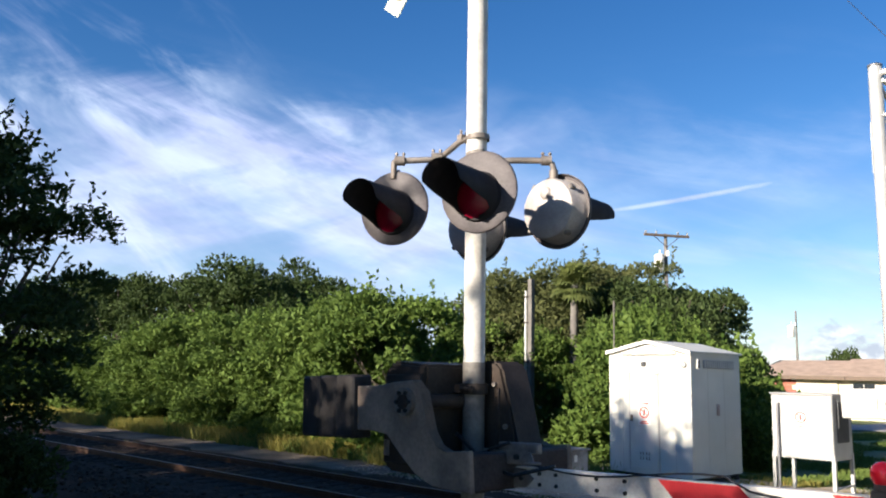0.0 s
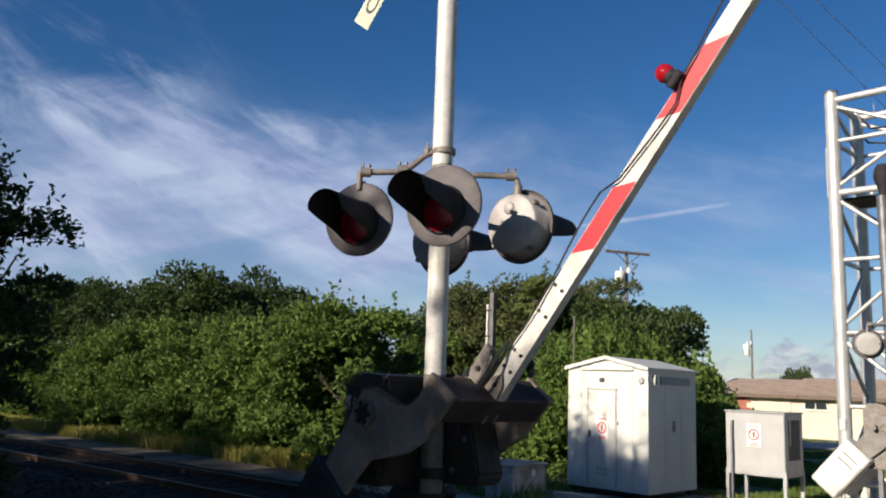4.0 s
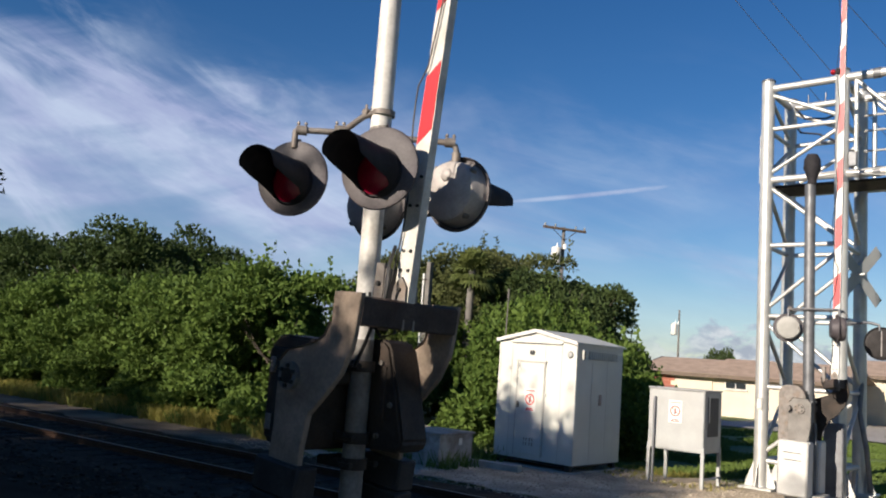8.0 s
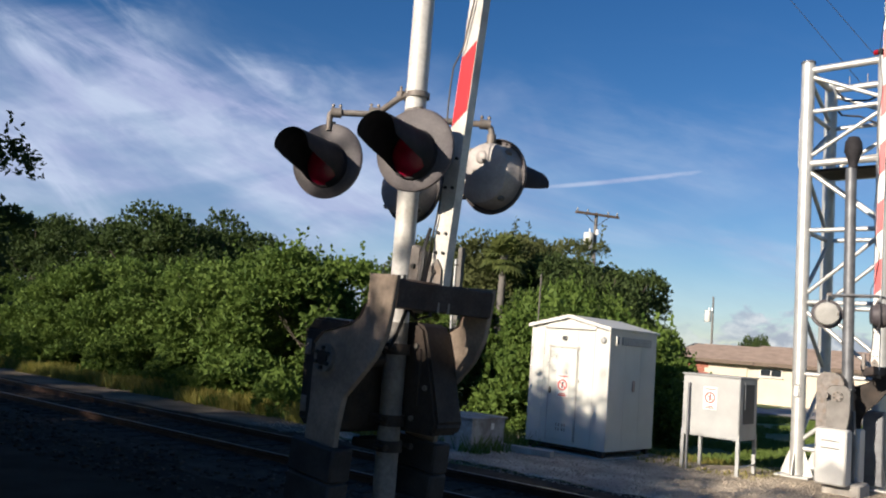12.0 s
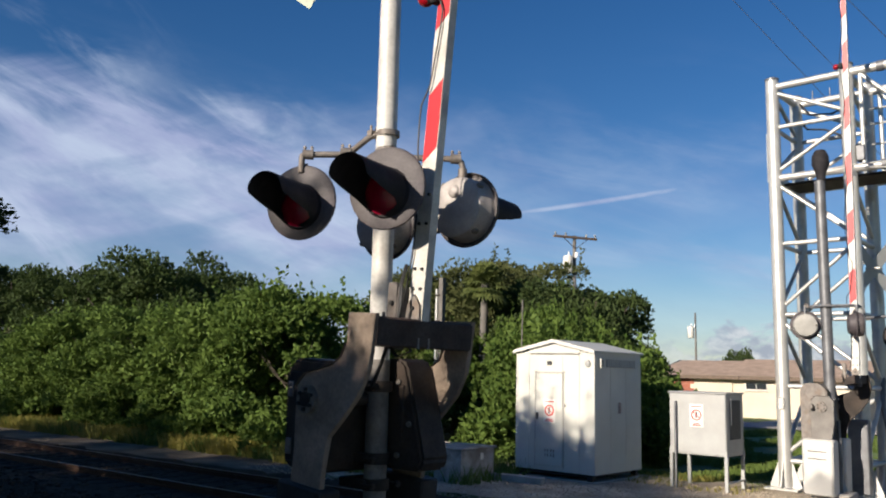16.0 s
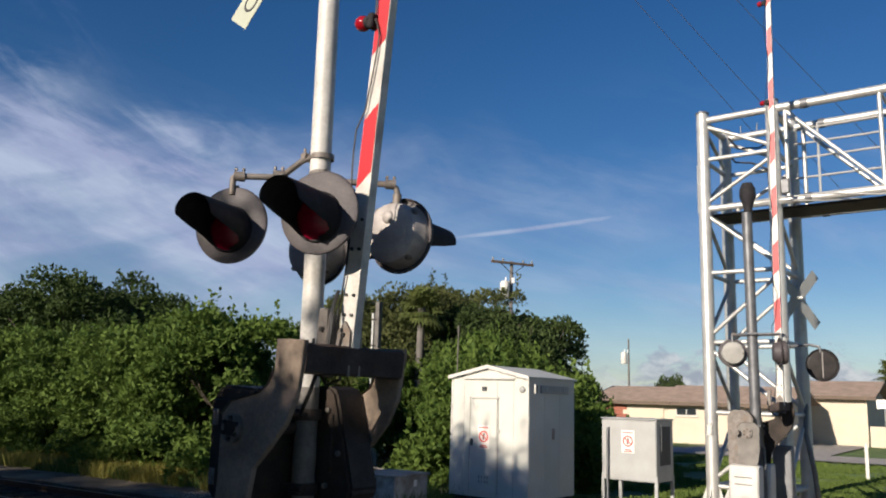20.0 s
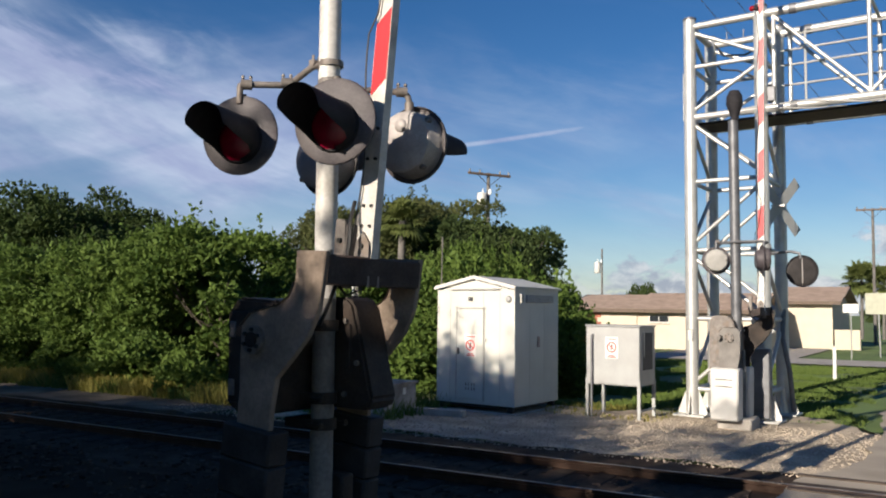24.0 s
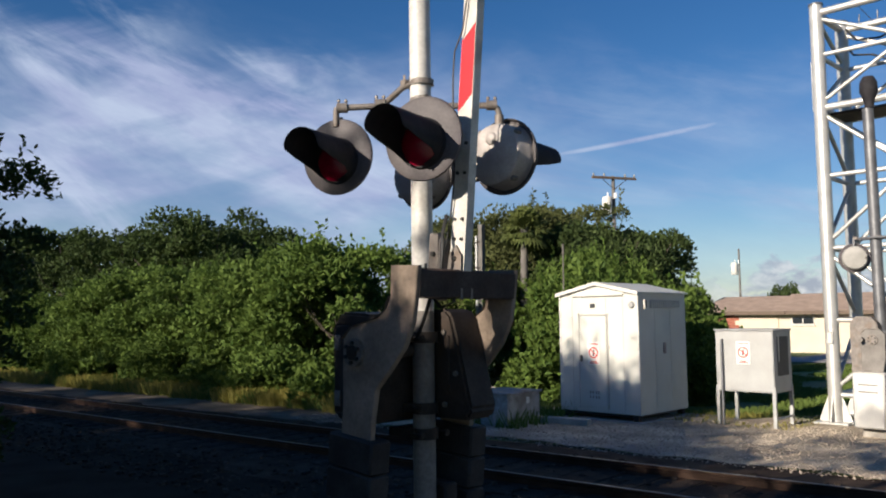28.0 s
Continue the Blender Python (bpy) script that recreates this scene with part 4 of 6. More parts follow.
def near_signal():
    x, y = -3.18, 3.87
    ob = thing("crossing_signal", (x, y, 0), "grey aluminium mast with red flashing lights beside the road", "crossing signal")
    part("foundation", box((0, 0, 0.06), (0.72, 0.72, 0.22), None, 0.02), M["concrete"], ob, "concrete foundation block")
    part("mast_base", lathe([(0.0, 0.0), (0.2, 0.17), (0.2, 0.2), (0.13, 0.26), (0.095, 0.5), (0.075, 0.52), (0.07, 0.52)], 20), M["fitting"], ob, "flared cast base")
    part("mast", tube((0, 0, 0.2), (-0.03, 0, 6.3), 0.070, 0.070, 24), M["mast"], ob, "bright aluminium pipe mast")
    # a thin added skin, darker than the mast, paints the shade low down
    part("mast_shade_skin", tube((0, 0, 0.24), (-0.01, 0, 2.12), 0.0725, None, 24), M["mastshade"], ob, "lower length of the mast, coloured darker for its shade")
    part("mast_cap", lathe([(0.0, 6.36), (0.05, 6.35), (0.078, 6.31), (0.078, 6.26)], 16), M["fitting"], ob)
    # four light arms, set diagonally round the mast
    zf = 3.52
    for sx, sy, high in ((-1, -1, True), (1, -1, False), (-1, 1, False), (1, 1, False)):
        path = ((0.06, 3.63), (0.13, 3.60), (0.24, 3.50), (0.31, 3.475), (0.555, 3.465), (0.568, 3.455), (0.57, 3.44), (0.57, 3.34)) if high else ((0.06, 3.47), (0.30, 3.475), (0.52, 3.475), (0.555, 3.45), (0.565, 3.42), (0.565, 3.34))
        path = path if high else tuple((r * 0.9, z) for r, z in path) if sy > 0 else ((0.06, 3.27), (0.3, 3.27), (0.46, 3.27), (0.48, 3.27), (0.50, 3.26), (0.51, 3.22))
        part("light_arm", bent([(sx * r * 0.707, sy * r * 0.707, z) for r, z in path], 0.021, 10), M["fitting"], ob, "bent pipe arm for a light")
        for r, z in ((0.53 if high else 0.46, path[-4][1]),) + (((0.28, 3.49),) if high else ()):
            clamp(ob, (sx * r * 0.707, sy * r * 0.707, z), (sx, sy, 0), 0.023)
    part("mast_clamp", lathe([(0.071, zf + 0.09), (0.078, zf + 0.092), (0.078, zf + 0.128), (0.071, zf + 0.13)], 18), M["fitting"], ob, "cast clamp round the mast")
    for dy in (-0.05, 0.0):
        part("clamp_bolt", tube((-0.086, -0.03 + dy, zf + 0.08), (-0.086, -0.03 + dy, zf + 0.165), 0.009, None, 6), M["fitting"], ob)
    part("clamp_ear", box((-0.085, -0.055, zf + 0.11), (0.05, 0.09, 0.045), None, 0.006), M["fitting"], ob)
    part("mast_collar", lathe([(0.071, 3.42), (0.085, 3.43), (0.085, 3.52), (0.071, 3.53)], 18), M["fitting"], ob)
    for dx, z, f in ((-0.40, 3.14, 24), (0.41, 3.13, 19)):
        flasher(ob, (dx, -0.40, z), f)
    for dx, z, f in ((-0.36, 3.09, 4), (0.39, 3.125, 3)):
        flasher(ob, (dx, 0.40, z), f, True)
    crossbuck(ob, (-0.457, -0.09, 5.244), 8, 0.62, True, 0.185, 8.0)
    part("sign_bracket", box((-0.24, -0.06, 5.24), (0.56, 0.05, 0.08), None, 0.01), M["fitting"], ob, "steel bracket that carries the crossbuck")
    # the mechanism case beside the mast
    case = slab([(-0.50, 1.46), (-0.46, 1.41), (-0.14, 1.41), (-0.10, 1.46), (-0.09, 2.10), (-0.44, 2.12), (-0.53, 2.02), (-0.52, 1.7)], -0.34, 0.26)
    bmesh.ops.bevel(case, geom=case.edges[:], offset=0.02, segments=2, affect="EDGES")
    rear = slab([(-0.42, 1.43), (0.28, 1.43), (0.32, 1.50), (0.24, 1.80), (0.15, 2.09), (0.10, 2.13), (-0.20, 2.13), (-0.46, 2.06)], 0.09, 0.345)
    bmesh.ops.bevel(rear, geom=rear.edges[:], offset=0.02, segments=2, affect="EDGES")
    body = part("mechanism_case", case, M["casing"], ob, "dark rounded gate mechanism case")
    part("gear_case", rear, M["casing"], body, "dark gear case behind the mast")
    part("case_rib", box((0.13, 0.085, 1.78), (0.03, 0.02, 0.36), None, 0.006), M["casing"], body)
    for bx, bz in ((0.10, 1.98), (0.20, 1.72), (0.10, 1.52)):
        part("case_bolt", tube((bx, 0.07, bz), (bx, 0.10, bz), 0.018, None, 6), M["fitting"], body)
    part("case_door", box((-0.30, -0.35, 1.75), (0.36, 0.02, 0.58), None, 0.015), M["casing"], body)
    part("case_hinge", box((-0.44, -0.362, 1.56), (0.05, 0.02, 0.10), None, 0.005), M["fitting"], body)
    part("case_hinge", box((-0.44, -0.362, 1.92), (0.05, 0.02, 0.10), None, 0.005), M["fitting"], body)
    part("shaft", tube((-0.06, -0.56, 1.87), (-0.06, 0.45, 1.87), 0.045, None, 16), M["casing"], ob, "steel main shaft")
    for z in (1.95, 1.50, 1.34):
        part("mast_bracket", bmesh_bracket(z), M["casing"], ob, "dark bolted mast bracket")
    part("junction_box", box((0.02, 0.14, 0.92), (0.16, 0.12, 0.2), None, 0.015), M["casing"], ob)
    part("conduit", bent([(0.02, 0.18, 0.82), (0.03, 0.2, 0.5), (0.03, 0.22, 0.12)], 0.022), M["casing"], ob)
    return ob


def bmesh_bracket(z):
    bm = tube((0, 0, z - 0.035), (0, 0, z + 0.035), 0.088, None, 18)
    boxed(bm, (-0.12, 0, z), (0.24, 0.20, 0.06), None, 0.006)
    for dy in (-0.11, 0.11):
        tubed(bm, (-0.02, dy, z), (0.10, dy, z), 0.012, None, 8)
        tubed(bm, (0.075, dy, z), (0.095, dy, z), 0.022, None, 6)
    return bm


def gate_arm(name, pivot, reach, label, y_front, y_back, y_arm, white_weights, first_red, lamps, n=-0.42, pitch=0.85, stripe=0.43):
    """A gate arm with its side plates and counterweights, in the arm's own space: x along the arm, z across it, the shaft at the origin."""
    ob = thing(name, pivot, label, "gate arm")
    if white_weights:
        side = [(-0.58, -0.16), (-0.58, 0.13), (-0.30, 0.12), (-0.10, 0.17), (0.08, 0.16), (0.17, 0.07), (0.20, -0.10), (0.26, -0.25), (0.34, -0.33), (0.50, -0.36), (0.57, -0.55), (0.34, -0.60), (0.12, -0.55), (-0.06, -0.42), (-0.20, -0.27), (-0.36, -0.18)]
    else:
        side = [(-0.58, -0.18), (-0.58, 0.10), (-0.30, 0.10), (-0.12, 0.12), (0.07, 0.13), (0.15, 0.06), (0.18, -0.04), (0.22, -0.17), (0.28, -0.25), (0.36, -0.28), (0.54, -0.27), (0.55, -0.50), (0.32, -0.49), (0.22, -0.48), (0.07, -0.42), (-0.06, -0.32), (-0.20, -0.20), (-0.38, -0.18)]
    for y in (y_front, y_back):
        shape = side
        if white_weights and y < 0:
            shape = [(-0.58, -0.14), (-0.58, 0.18), (0.10, 0.18), (0.18, 0.10), (0.18, -0.12), (0.10, -0.19), (-0.30, -0.19)]
        bm = slab(shape, y - 0.02, y + 0.02)
        bmesh.ops.bevel(bm, geom=[e for e in bm.edges if abs(e.verts[0].co.y - e.verts[1].co.y) < 1e-6], offset=0.006, segments=1, affect="EDGES")
        tone = (M["farplate"] if y < 0 else M["casing"]) if white_weights else M["plate"]
        plate = part("side_plate", bm, tone, ob, "weathered steel side plate", smooth=False)
        flange = [(x, z) for x, z in (shape[2:5] if len(shape) < 10 else shape[4:10])]
        fb = bmesh.new()
        out = 0.035
        ring = [[fb.verts.new((x, y - out, z)), fb.verts.new((x, y + out, z))] for x, z in flange]
        for a, b in zip(ring, ring[1:]):
            fb.faces.new((a[0], a[1], b[1], b[0]))
        bmesh.ops.solidify(fb, geom=fb.faces[:], thickness=0.012)
        part("plate_flange", fb, M["plate"], plate, "curved stiffening flange")
        hub = tube((0, y - 0.05, 0), (0, y + 0.05, 0), 0.085, None, 20)
        for k in range(6):
            a = k * math.tau / 6
            part("hub_bolt", tube((0.06 * math.cos(a), y - 0.065, 0.06 * math.sin(a)), (0.06 * math.cos(a), y - 0.045, 0.06 * math.sin(a)), 0.013, None, 6), M["cable"], plate)
        part("hub", hub, M["fitting"], plate, "bolted hub ring")
        if white_weights:
            block = part("counterweight", box((-1.00, y, 0.05), (0.92, 0.34, 0.50), None, 0.03), M["white"], plate, "white painted counterweight")
            for k in (-0.86, -0.74):
                part("weight_slot", box((k, y - 0.172, 0.05), (0.014, 0.006, 0.3)), M["signblack"], ob)
        else:
            for k in range(3):
                part("counterweight", box((-0.60 - 0.203 * k, y + 0.02, -0.03), (0.20, 0.16, 0.41), None, 0.014), M["weight"], plate, "black cast counterweight block")
            part("weight_rod", tube((-1.13, y + 0.02, -0.03), (-0.46, y + 0.02, -0.03), 0.022, None, 8), M["fitting"], plate)
    yoke = slab([(0.37, -0.35), (0.50, -0.375), (0.56, -0.53), (0.41, -0.53)] if white_weights else [(0.36, -0.29), (0.535, -0.29), (0.535, -0.50), (0.36, -0.50)], y_front, y_back)
    bmesh.ops.bevel(yoke, geom=yoke.edges[:], offset=0.012, segments=1, affect="EDGES")
    part("yoke", yoke, M["yoke"], ob, "dark channel that carries the arm")
    # straps that clasp the foot of the arm, and the cable bracket beside them
    for dy in (-0.045, 0.045):
        strap = part("arm_strap", slab([(0.36, n - 0.07), (0.62, n - 0.05), (0.68, n), (0.62, n + 0.05), (0.36, n + 0.07)], y_arm + dy - 0.008, y_arm + dy + 0.008), M["fitting"], ob, "grey bolted arm strap", smooth=False)
        for bx in (0.44, 0.52, 0.60):
            part("strap_bolt", tube((bx, y_arm + dy - 0.022, n), (bx, y_arm + dy + 0.022, n), 0.014, None, 6), M["cable"], strap)
    part("cable_bracket", box((0.60, y_arm - 0.06, n + 0.17), (0.30, 0.05, 0.06), None, 0.008), M["fitting"], ob, "upright cable bracket")
    part("cable_bracket", box((0.47, y_arm - 0.06, n + 0.12), (0.05, 0.05, 0.16), None, 0.008), M["fitting"], ob)
    part("lamp_cable", bent([(0.56, y_arm - 0.10, n + 0.2), (0.42, y_arm - 0.13, n + 0.16), (0.30, y_arm - 0.10, n + 0.05), (0.34, y_arm - 0.08, n - 0.04), (0.5, y_arm - 0.07, n + 0.02)], 0.010, 6), M["cable"], ob)
    if not white_weights:
        shoe = part("arm_shoe", slab([(0.34, n + 0.16), (0.72, n + 0.15), (0.74, n + 0.10), (0.60, n + 0.085), (0.34, n + 0.085)], y_arm - 0.11, y_arm - 0.098), M["fitting"], ob, "grey bolted shoe plate at the arm's foot", smooth=False)
        part("shoe_web", box((0.53, y_arm - 0.06, n + 0.085), (0.38, 0.09, 0.012), None, 0.003), M["fitting"], shoe)
        for bx in (0.42, 0.52, 0.62):
            part("shoe_bolt", tube((bx, y_arm - 0.128, n + 0.122), (bx, y_arm - 0.10, n + 0.122), 0.016, None, 6), M["cable"], shoe)
        part("lamp_cable", bent([(0.86, y_arm - 0.06, n + 0.08), (0.74, y_arm - 0.12, n + 0.05), (0.62, y_arm - 0.14, n + 0.02), (0.48, y_arm - 0.13, n + 0.04), (0.36, y_arm - 0.14, n + 0.10), (0.24, y_arm - 0.12, n + 0.16), (0.10, y_arm - 0.10, n + 0.24)], 0.012, 6), M["cable"], ob, "black cable looping down from the arm")
    # the arm itself tapers
    def height(x):
        return 0.125 - 0.05 * min(1, x / reach)
    bm = bmesh.new()
    t = 0.032
    rows = []
    for x in (0.50, 1.6, 3.2, 4.8, reach):
        h = height(x) / 2
        rows.append([bm.verts.new((x, y_arm + dy, n + dz)) for dy, dz in ((-t, -h), (t, -h), (t, h), (-t, h))])
    for a, b in zip(rows, rows[1:]):
        for k in range(4):
            bm.faces.new((a[k], a[(k + 1) % 4], b[(k + 1) % 4], b[k]))
    bm.faces.new(rows[0][::-1])
    bm.faces.new(rows[-1])
    bmesh.ops.recalc_face_normals(bm, faces=bm.faces[:])
    beam = part("arm_beam", bm, M["dirtywhite"] if not white_weights else M["white"], ob, "white painted tapering beam", smooth=False)
    x = first_red
    while x + 0.5 < reach:
        h0, h1 = height(x) / 2 - 0.004, height(x + stripe) / 2 - 0.004
        bm = bmesh.new()
        for y0, y1 in ((y_arm - t - 0.003, y_arm - t - 0.0005), (y_arm + t + 0.0005, y_arm + t + 0.003)):
            slab([(x + 0.05, n - h0), (x + stripe + 0.05, n - h1), (x + stripe - 0.05, n + h1), (x - 0.05, n + h0)], y0, y1, bm)
        part("red_stripe", bm, M["red"], beam, "slanted red reflective stripe", smooth=False)
        x += pitch
    for bx in (0.72, 0.84, 1.12, 1.30):
        for dz in (-0.03, 0.03):
            part("bolt", tube((bx, y_arm - t - 0.012, n + dz), (bx, y_arm - t + 0.002, n + dz), 0.011, None, 6), M["cable"], beam)
    for lx in lamps:
        holder = part("lamp_holder", box((lx, y_arm - 0.05, n + 0.062), (0.10, 0.07, 0.05), None, 0.01), M["hood"], ob, "dark lamp bracket")
        part("lamp_collar", lathe([(0.0, 0.0), (0.036, 0.0), (0.042, 0.012), (0.040, 0.034), (0.0, 0.036)], 18), M["hood"], holder, m=pose(lx, y_arm - 0.05, n + 0.082))
        part("lamp_globe", lathe([(0.028, 0.0), (0.040, 0.010), (0.049, 0.029), (0.051, 0.048), (0.048, 0.067), (0.038, 0.084), (0.021, 0.096), (0.0, 0.100)], 22), M["lamp_red"], holder, "round red warning lamp globe", m=pose(lx, y_arm - 0.05, n + 0.100))
    pts, rnd = [], random.Random(4)
    x = 0.55
    while x < reach - 0.6:
        pts.append((x, y_arm - t - 0.02, n + height(x) * 0.5 + 0.012 + 0.028 * math.sin(x * 4.4) - (0.05 if 1.9 < x < 2.5 else 0)))
        x += 0.12
    part("lamp_cable", bent(pts, 0.0055, 6), M["cable"], ob, "loose black cable along the arm")
    return ob


def far_signal():
    x, y = -3.80, 15.3
    ob = thing("far_crossing_signal", (x, y, 0), "dark grey mast with flashing lights beside the truss tower", "crossing signal")
    part("foundation", box((0, 0, 0.08), (0.6, 0.6, 0.26), None, 0.03), M["concrete"], ob, "concrete foundation block")
    part("mast", tube((0, 0, 0.1), (-0.03, 0, 5.62), 0.095, 0.09, 18), M["darksteel"], ob, "dark grey pipe mast")
    part("bell", lathe([(0.0, 6.2), (0.09, 6.18), (0.14, 6.08), (0.15, 5.92), (0.11, 5.82), (0.075, 5.70), (0.085, 5.62), (0.0, 5.62)], 18), M["hood"], ob, "black bell on top of the mast")
    part("light_arm", bent([(-0.34, -0.12, 3.22), (-0.34, -0.12, 3.36), (-0.2, -0.12, 3.36), (0.5, -0.12, 3.36), (0.55, -0.12, 3.3)], 0.02), M["darksteel"], ob)
    part("light_arm", bent([(-0.34, 0.14, 3.36), (0.5, 0.14, 3.36), (0.56, 0.14, 3.3), (0.57, 0.14, 3.2)], 0.02), M["darksteel"], ob)
    clamp(ob, (0, 0, 3.36), (0, 0, 1), 0.078)
    clamp(ob, (-0.30, -0.12, 3.36), (1, 0, 0), 0.026)
    far_flasher(ob, (-0.29, -0.25, 3.02), 20)
    far_flasher(ob, (0.56, -0.22, 3.02), 115, "disc")
    case = slab([(-0.42, 0.95), (0.0, 0.95), (0.05, 1.2), (0.02, 1.9), (-0.1, 2.02), (-0.34, 2.02), (-0.42, 1.9)], -0.30, 0.30)
    bmesh.ops.bevel(case, geom=case.edges[:], offset=0.02, segments=2, affect="EDGES")
    part("mechanism_case", case, M["fitting"], ob, "grey gate mechanism case")
    part("shaft", tube((-0.2, -0.5, 1.63), (-0.2, 0.5, 1.63), 0.045, None, 14), M["fitting"], ob)
    for z in (1.15, 1.75):
        part("mast_bracket", bmesh_bracket(z), M["darksteel"], ob)
    part("conduit", bent([(0.12, -0.05, 1.4), (0.13, -0.05, 0.8), (0.12, -0.05, 0.1)], 0.03), M["darksteel"], ob)
    for dy in (-0.22, 0.22):
        part("case_stand", box((-0.2, dy, 0.55), (0.08, 0.06, 0.82), None, 0.006), M["darksteel"], ob)


def far_flasher(ob, at, facing, case="lamp_grey"):
    turn = pose(*at, 0, 0, facing) @ pose(0, 0, 0, 90, 0, 0)
    body = part("lamp_housing", lathe([(0.0, 0.075), (0.13, 0.072), (0.185, 0.062), (0.200, 0.045), (0.204, 0.02), (0.206, -0.05), (0.15, -0.16), (0.0, -0.17)], 26), M[case], ob, "round grey lamp housing" if case == "lamp_grey" else "round blackened lamp housing", m=turn)
    part("background_disc", lathe([(0.206, -0.05), (0.25, -0.05), (0.254, -0.065), (0.206, -0.065)], 30), M["disc"], body, "round dark background disc")
    part("housing_latch", box((0.17, 0.0, 0.07), (0.03, 0.05, 0.02), None, 0.005), M["fitting"], body)
    part("mounting_stub", tube((0, 0.18, -0.02), (0, 0.33, -0.02), 0.026), M["darksteel"], body)


def tower():
    """The four-legged truss tower and the truss that spans the road."""
    x0, x1, y0, y1 = -5.00, -3.60, 16.43, 17.83
    ob = thing("signal_bridge", (x0, y0, 0), "silver tubular truss tower carrying a bridge over the road", "signal bridge")
    legs = [(0, 0), (x1 - x0, 0), (0, y1 - y0), (x1 - x0, y1 - y0)]
    top = 8.12
    w, d = x1 - x0, y1 - y0
    for k, (x, y) in enumerate(legs):
        leg = part("leg", tube((x, y, 0.05), (x, y, top), 0.125, None, 24), M["tower"], ob, "thick silver tube leg")
        part("leg_cap", lathe([(0.0, top + 0.035), (0.10, top + 0.03), (0.135, top + 0.01), (0.135, top - 0.03), (0.125, top - 0.03)], 20), M["darksteel"], leg, m=pose(x, y, 0))
        part("base_plate", box((x, y, 0.035), (0.62, 0.62, 0.04), None, 0.006), M["tower"], leg, "square base plate")
        for a in range(4):
            ang = a * math.pi / 2
            bm = bmesh.new()
            dx, dy = math.cos(ang), math.sin(ang)
            q = [(0.12, 0.05), (0.29, 0.05), (0.29, 0.10), (0.12, 0.55)]
            lo = [bm.verts.new((x + dx * r - dy * 0.008, y + dy * r + dx * 0.008, z)) for r, z in q]
            hi = [bm.verts.new((x + dx * r + dy * 0.008, y + dy * r - dx * 0.008, z)) for r, z in q]
            bm.faces.new(lo)
            bm.faces.new(hi[::-1])
            for i in range(4):
                j = (i + 1) % 4
                bm.faces.new((lo[i], hi[i], hi[j], lo[j]))
            bmesh.ops.recalc_face_normals(bm, faces=bm.faces[:])
            part("gusset", bm, M["tower"], leg, smooth=False)
    part("hand_hole", box((0.0, -0.128, 1.62), (0.13, 0.03, 0.24), None, 0.03), M["tower"], ob, "oval hand hole cover")
    levels = [0.55, 1.95, 3.32, 4.72, 6.05, 7.10, 7.95]
    faces = [((0, 0), (w, 0)), ((0, d), (w, d)), ((0, 0), (0, d)), ((w, 0), (w, d))]
    for a, b in faces:
        for k, z in enumerate(levels):
            r = 0.07 if k in (4, 6) else 0.045
            part("strut", tube((*a, z), (*b, z), r, None, 12), M["tower"], ob, "silver cross strut")
        for k, (p, q) in enumerate(zip(levels, levels[1:])):
            lo, hi = (a, b) if k % 2 == 0 else (b, a)
            gap = 0.10
            part("brace", tube((*lo, p + gap), (*hi, q - gap), 0.04, None, 10), M["tower"], ob, "silver diagonal brace")
    # the span
    L = 17.0
    zt, zb = 7.95, 6.05
    for y in (0, d):
        for z in (zt, zb):
            part("chord", tube((w, y, z), (w + L, y, z), 0.085, None, 16), M["tower"], ob, "long silver chord tube")
            part("chord_joint", tube((w + 0.55, y, z), (w + 0.68, y, z), 0.10, None, 16), M["darksteel"], ob)
    n = 10
    for y in (0, d):
        for k in range(n + 1):
            x = w + 0.25 + (L - 0.3) * k / n
            part("span_post", tube((x, y, zb), (x, y, zt), 0.042, None, 10), M["tower"], ob)
            if k < n:
                xn = w + 0.25 + (L - 0.3) * (k + 1) / n
                lo, hi = (x, xn) if k % 2 else (xn, x)
                part("span_brace", tube((lo, y, zb + 0.08), (hi, y, zt - 0.08), 0.038, None, 10), M["tower"], ob)
    for z in (zt, zb):
        for k in range(n + 1):
            x = w + 0.25 + (L - 0.3) * k / n
            part("span_tie", tube((x, 0, z), (x, d, z), 0.035, None, 8), M["tower"], ob)
    # walkway with its handrails
    part("walkway", box((L / 2 + w / 2 + 0.05, d * 0.45, zb - 0.10), (L + w - 0.1, d * 0.62, 0.05), None, 0.01), M["casing"], ob, "dark grated walkway")
    for z in (6.55, 6.95, 7.25, 7.55):
        part("handrail", tube((w + 0.3, d * 0.25, z), (w + L, d * 0.25, z), 0.022, None, 8), M["tower"], ob, "thin walkway handrail")
    for k in range(8):
        x = w + 0.75 + k * 2.1
        part("rail_post", tube((x, d * 0.25, zb), (x, d * 0.25, 7.6), 0.024, None, 8), M["tower"], ob)
    part("cable_run", bent([(0.9, -0.3, 6.02), (1.5, -0.32, 6.04), (2.4, -0.3, 6.02), (3.2, -0.1, 5.94), (4.6, 0.2, 5.98)], 0.018), M["tower"], ob, "looped pale cable")
    part("cable_run", bent([(0.8, -0.3, 5.96), (1.5, -0.34, 5.99), (2.3, -0.25, 5.90), (2.9, 0.1, 5.95)], 0.015), M["tower"], ob)
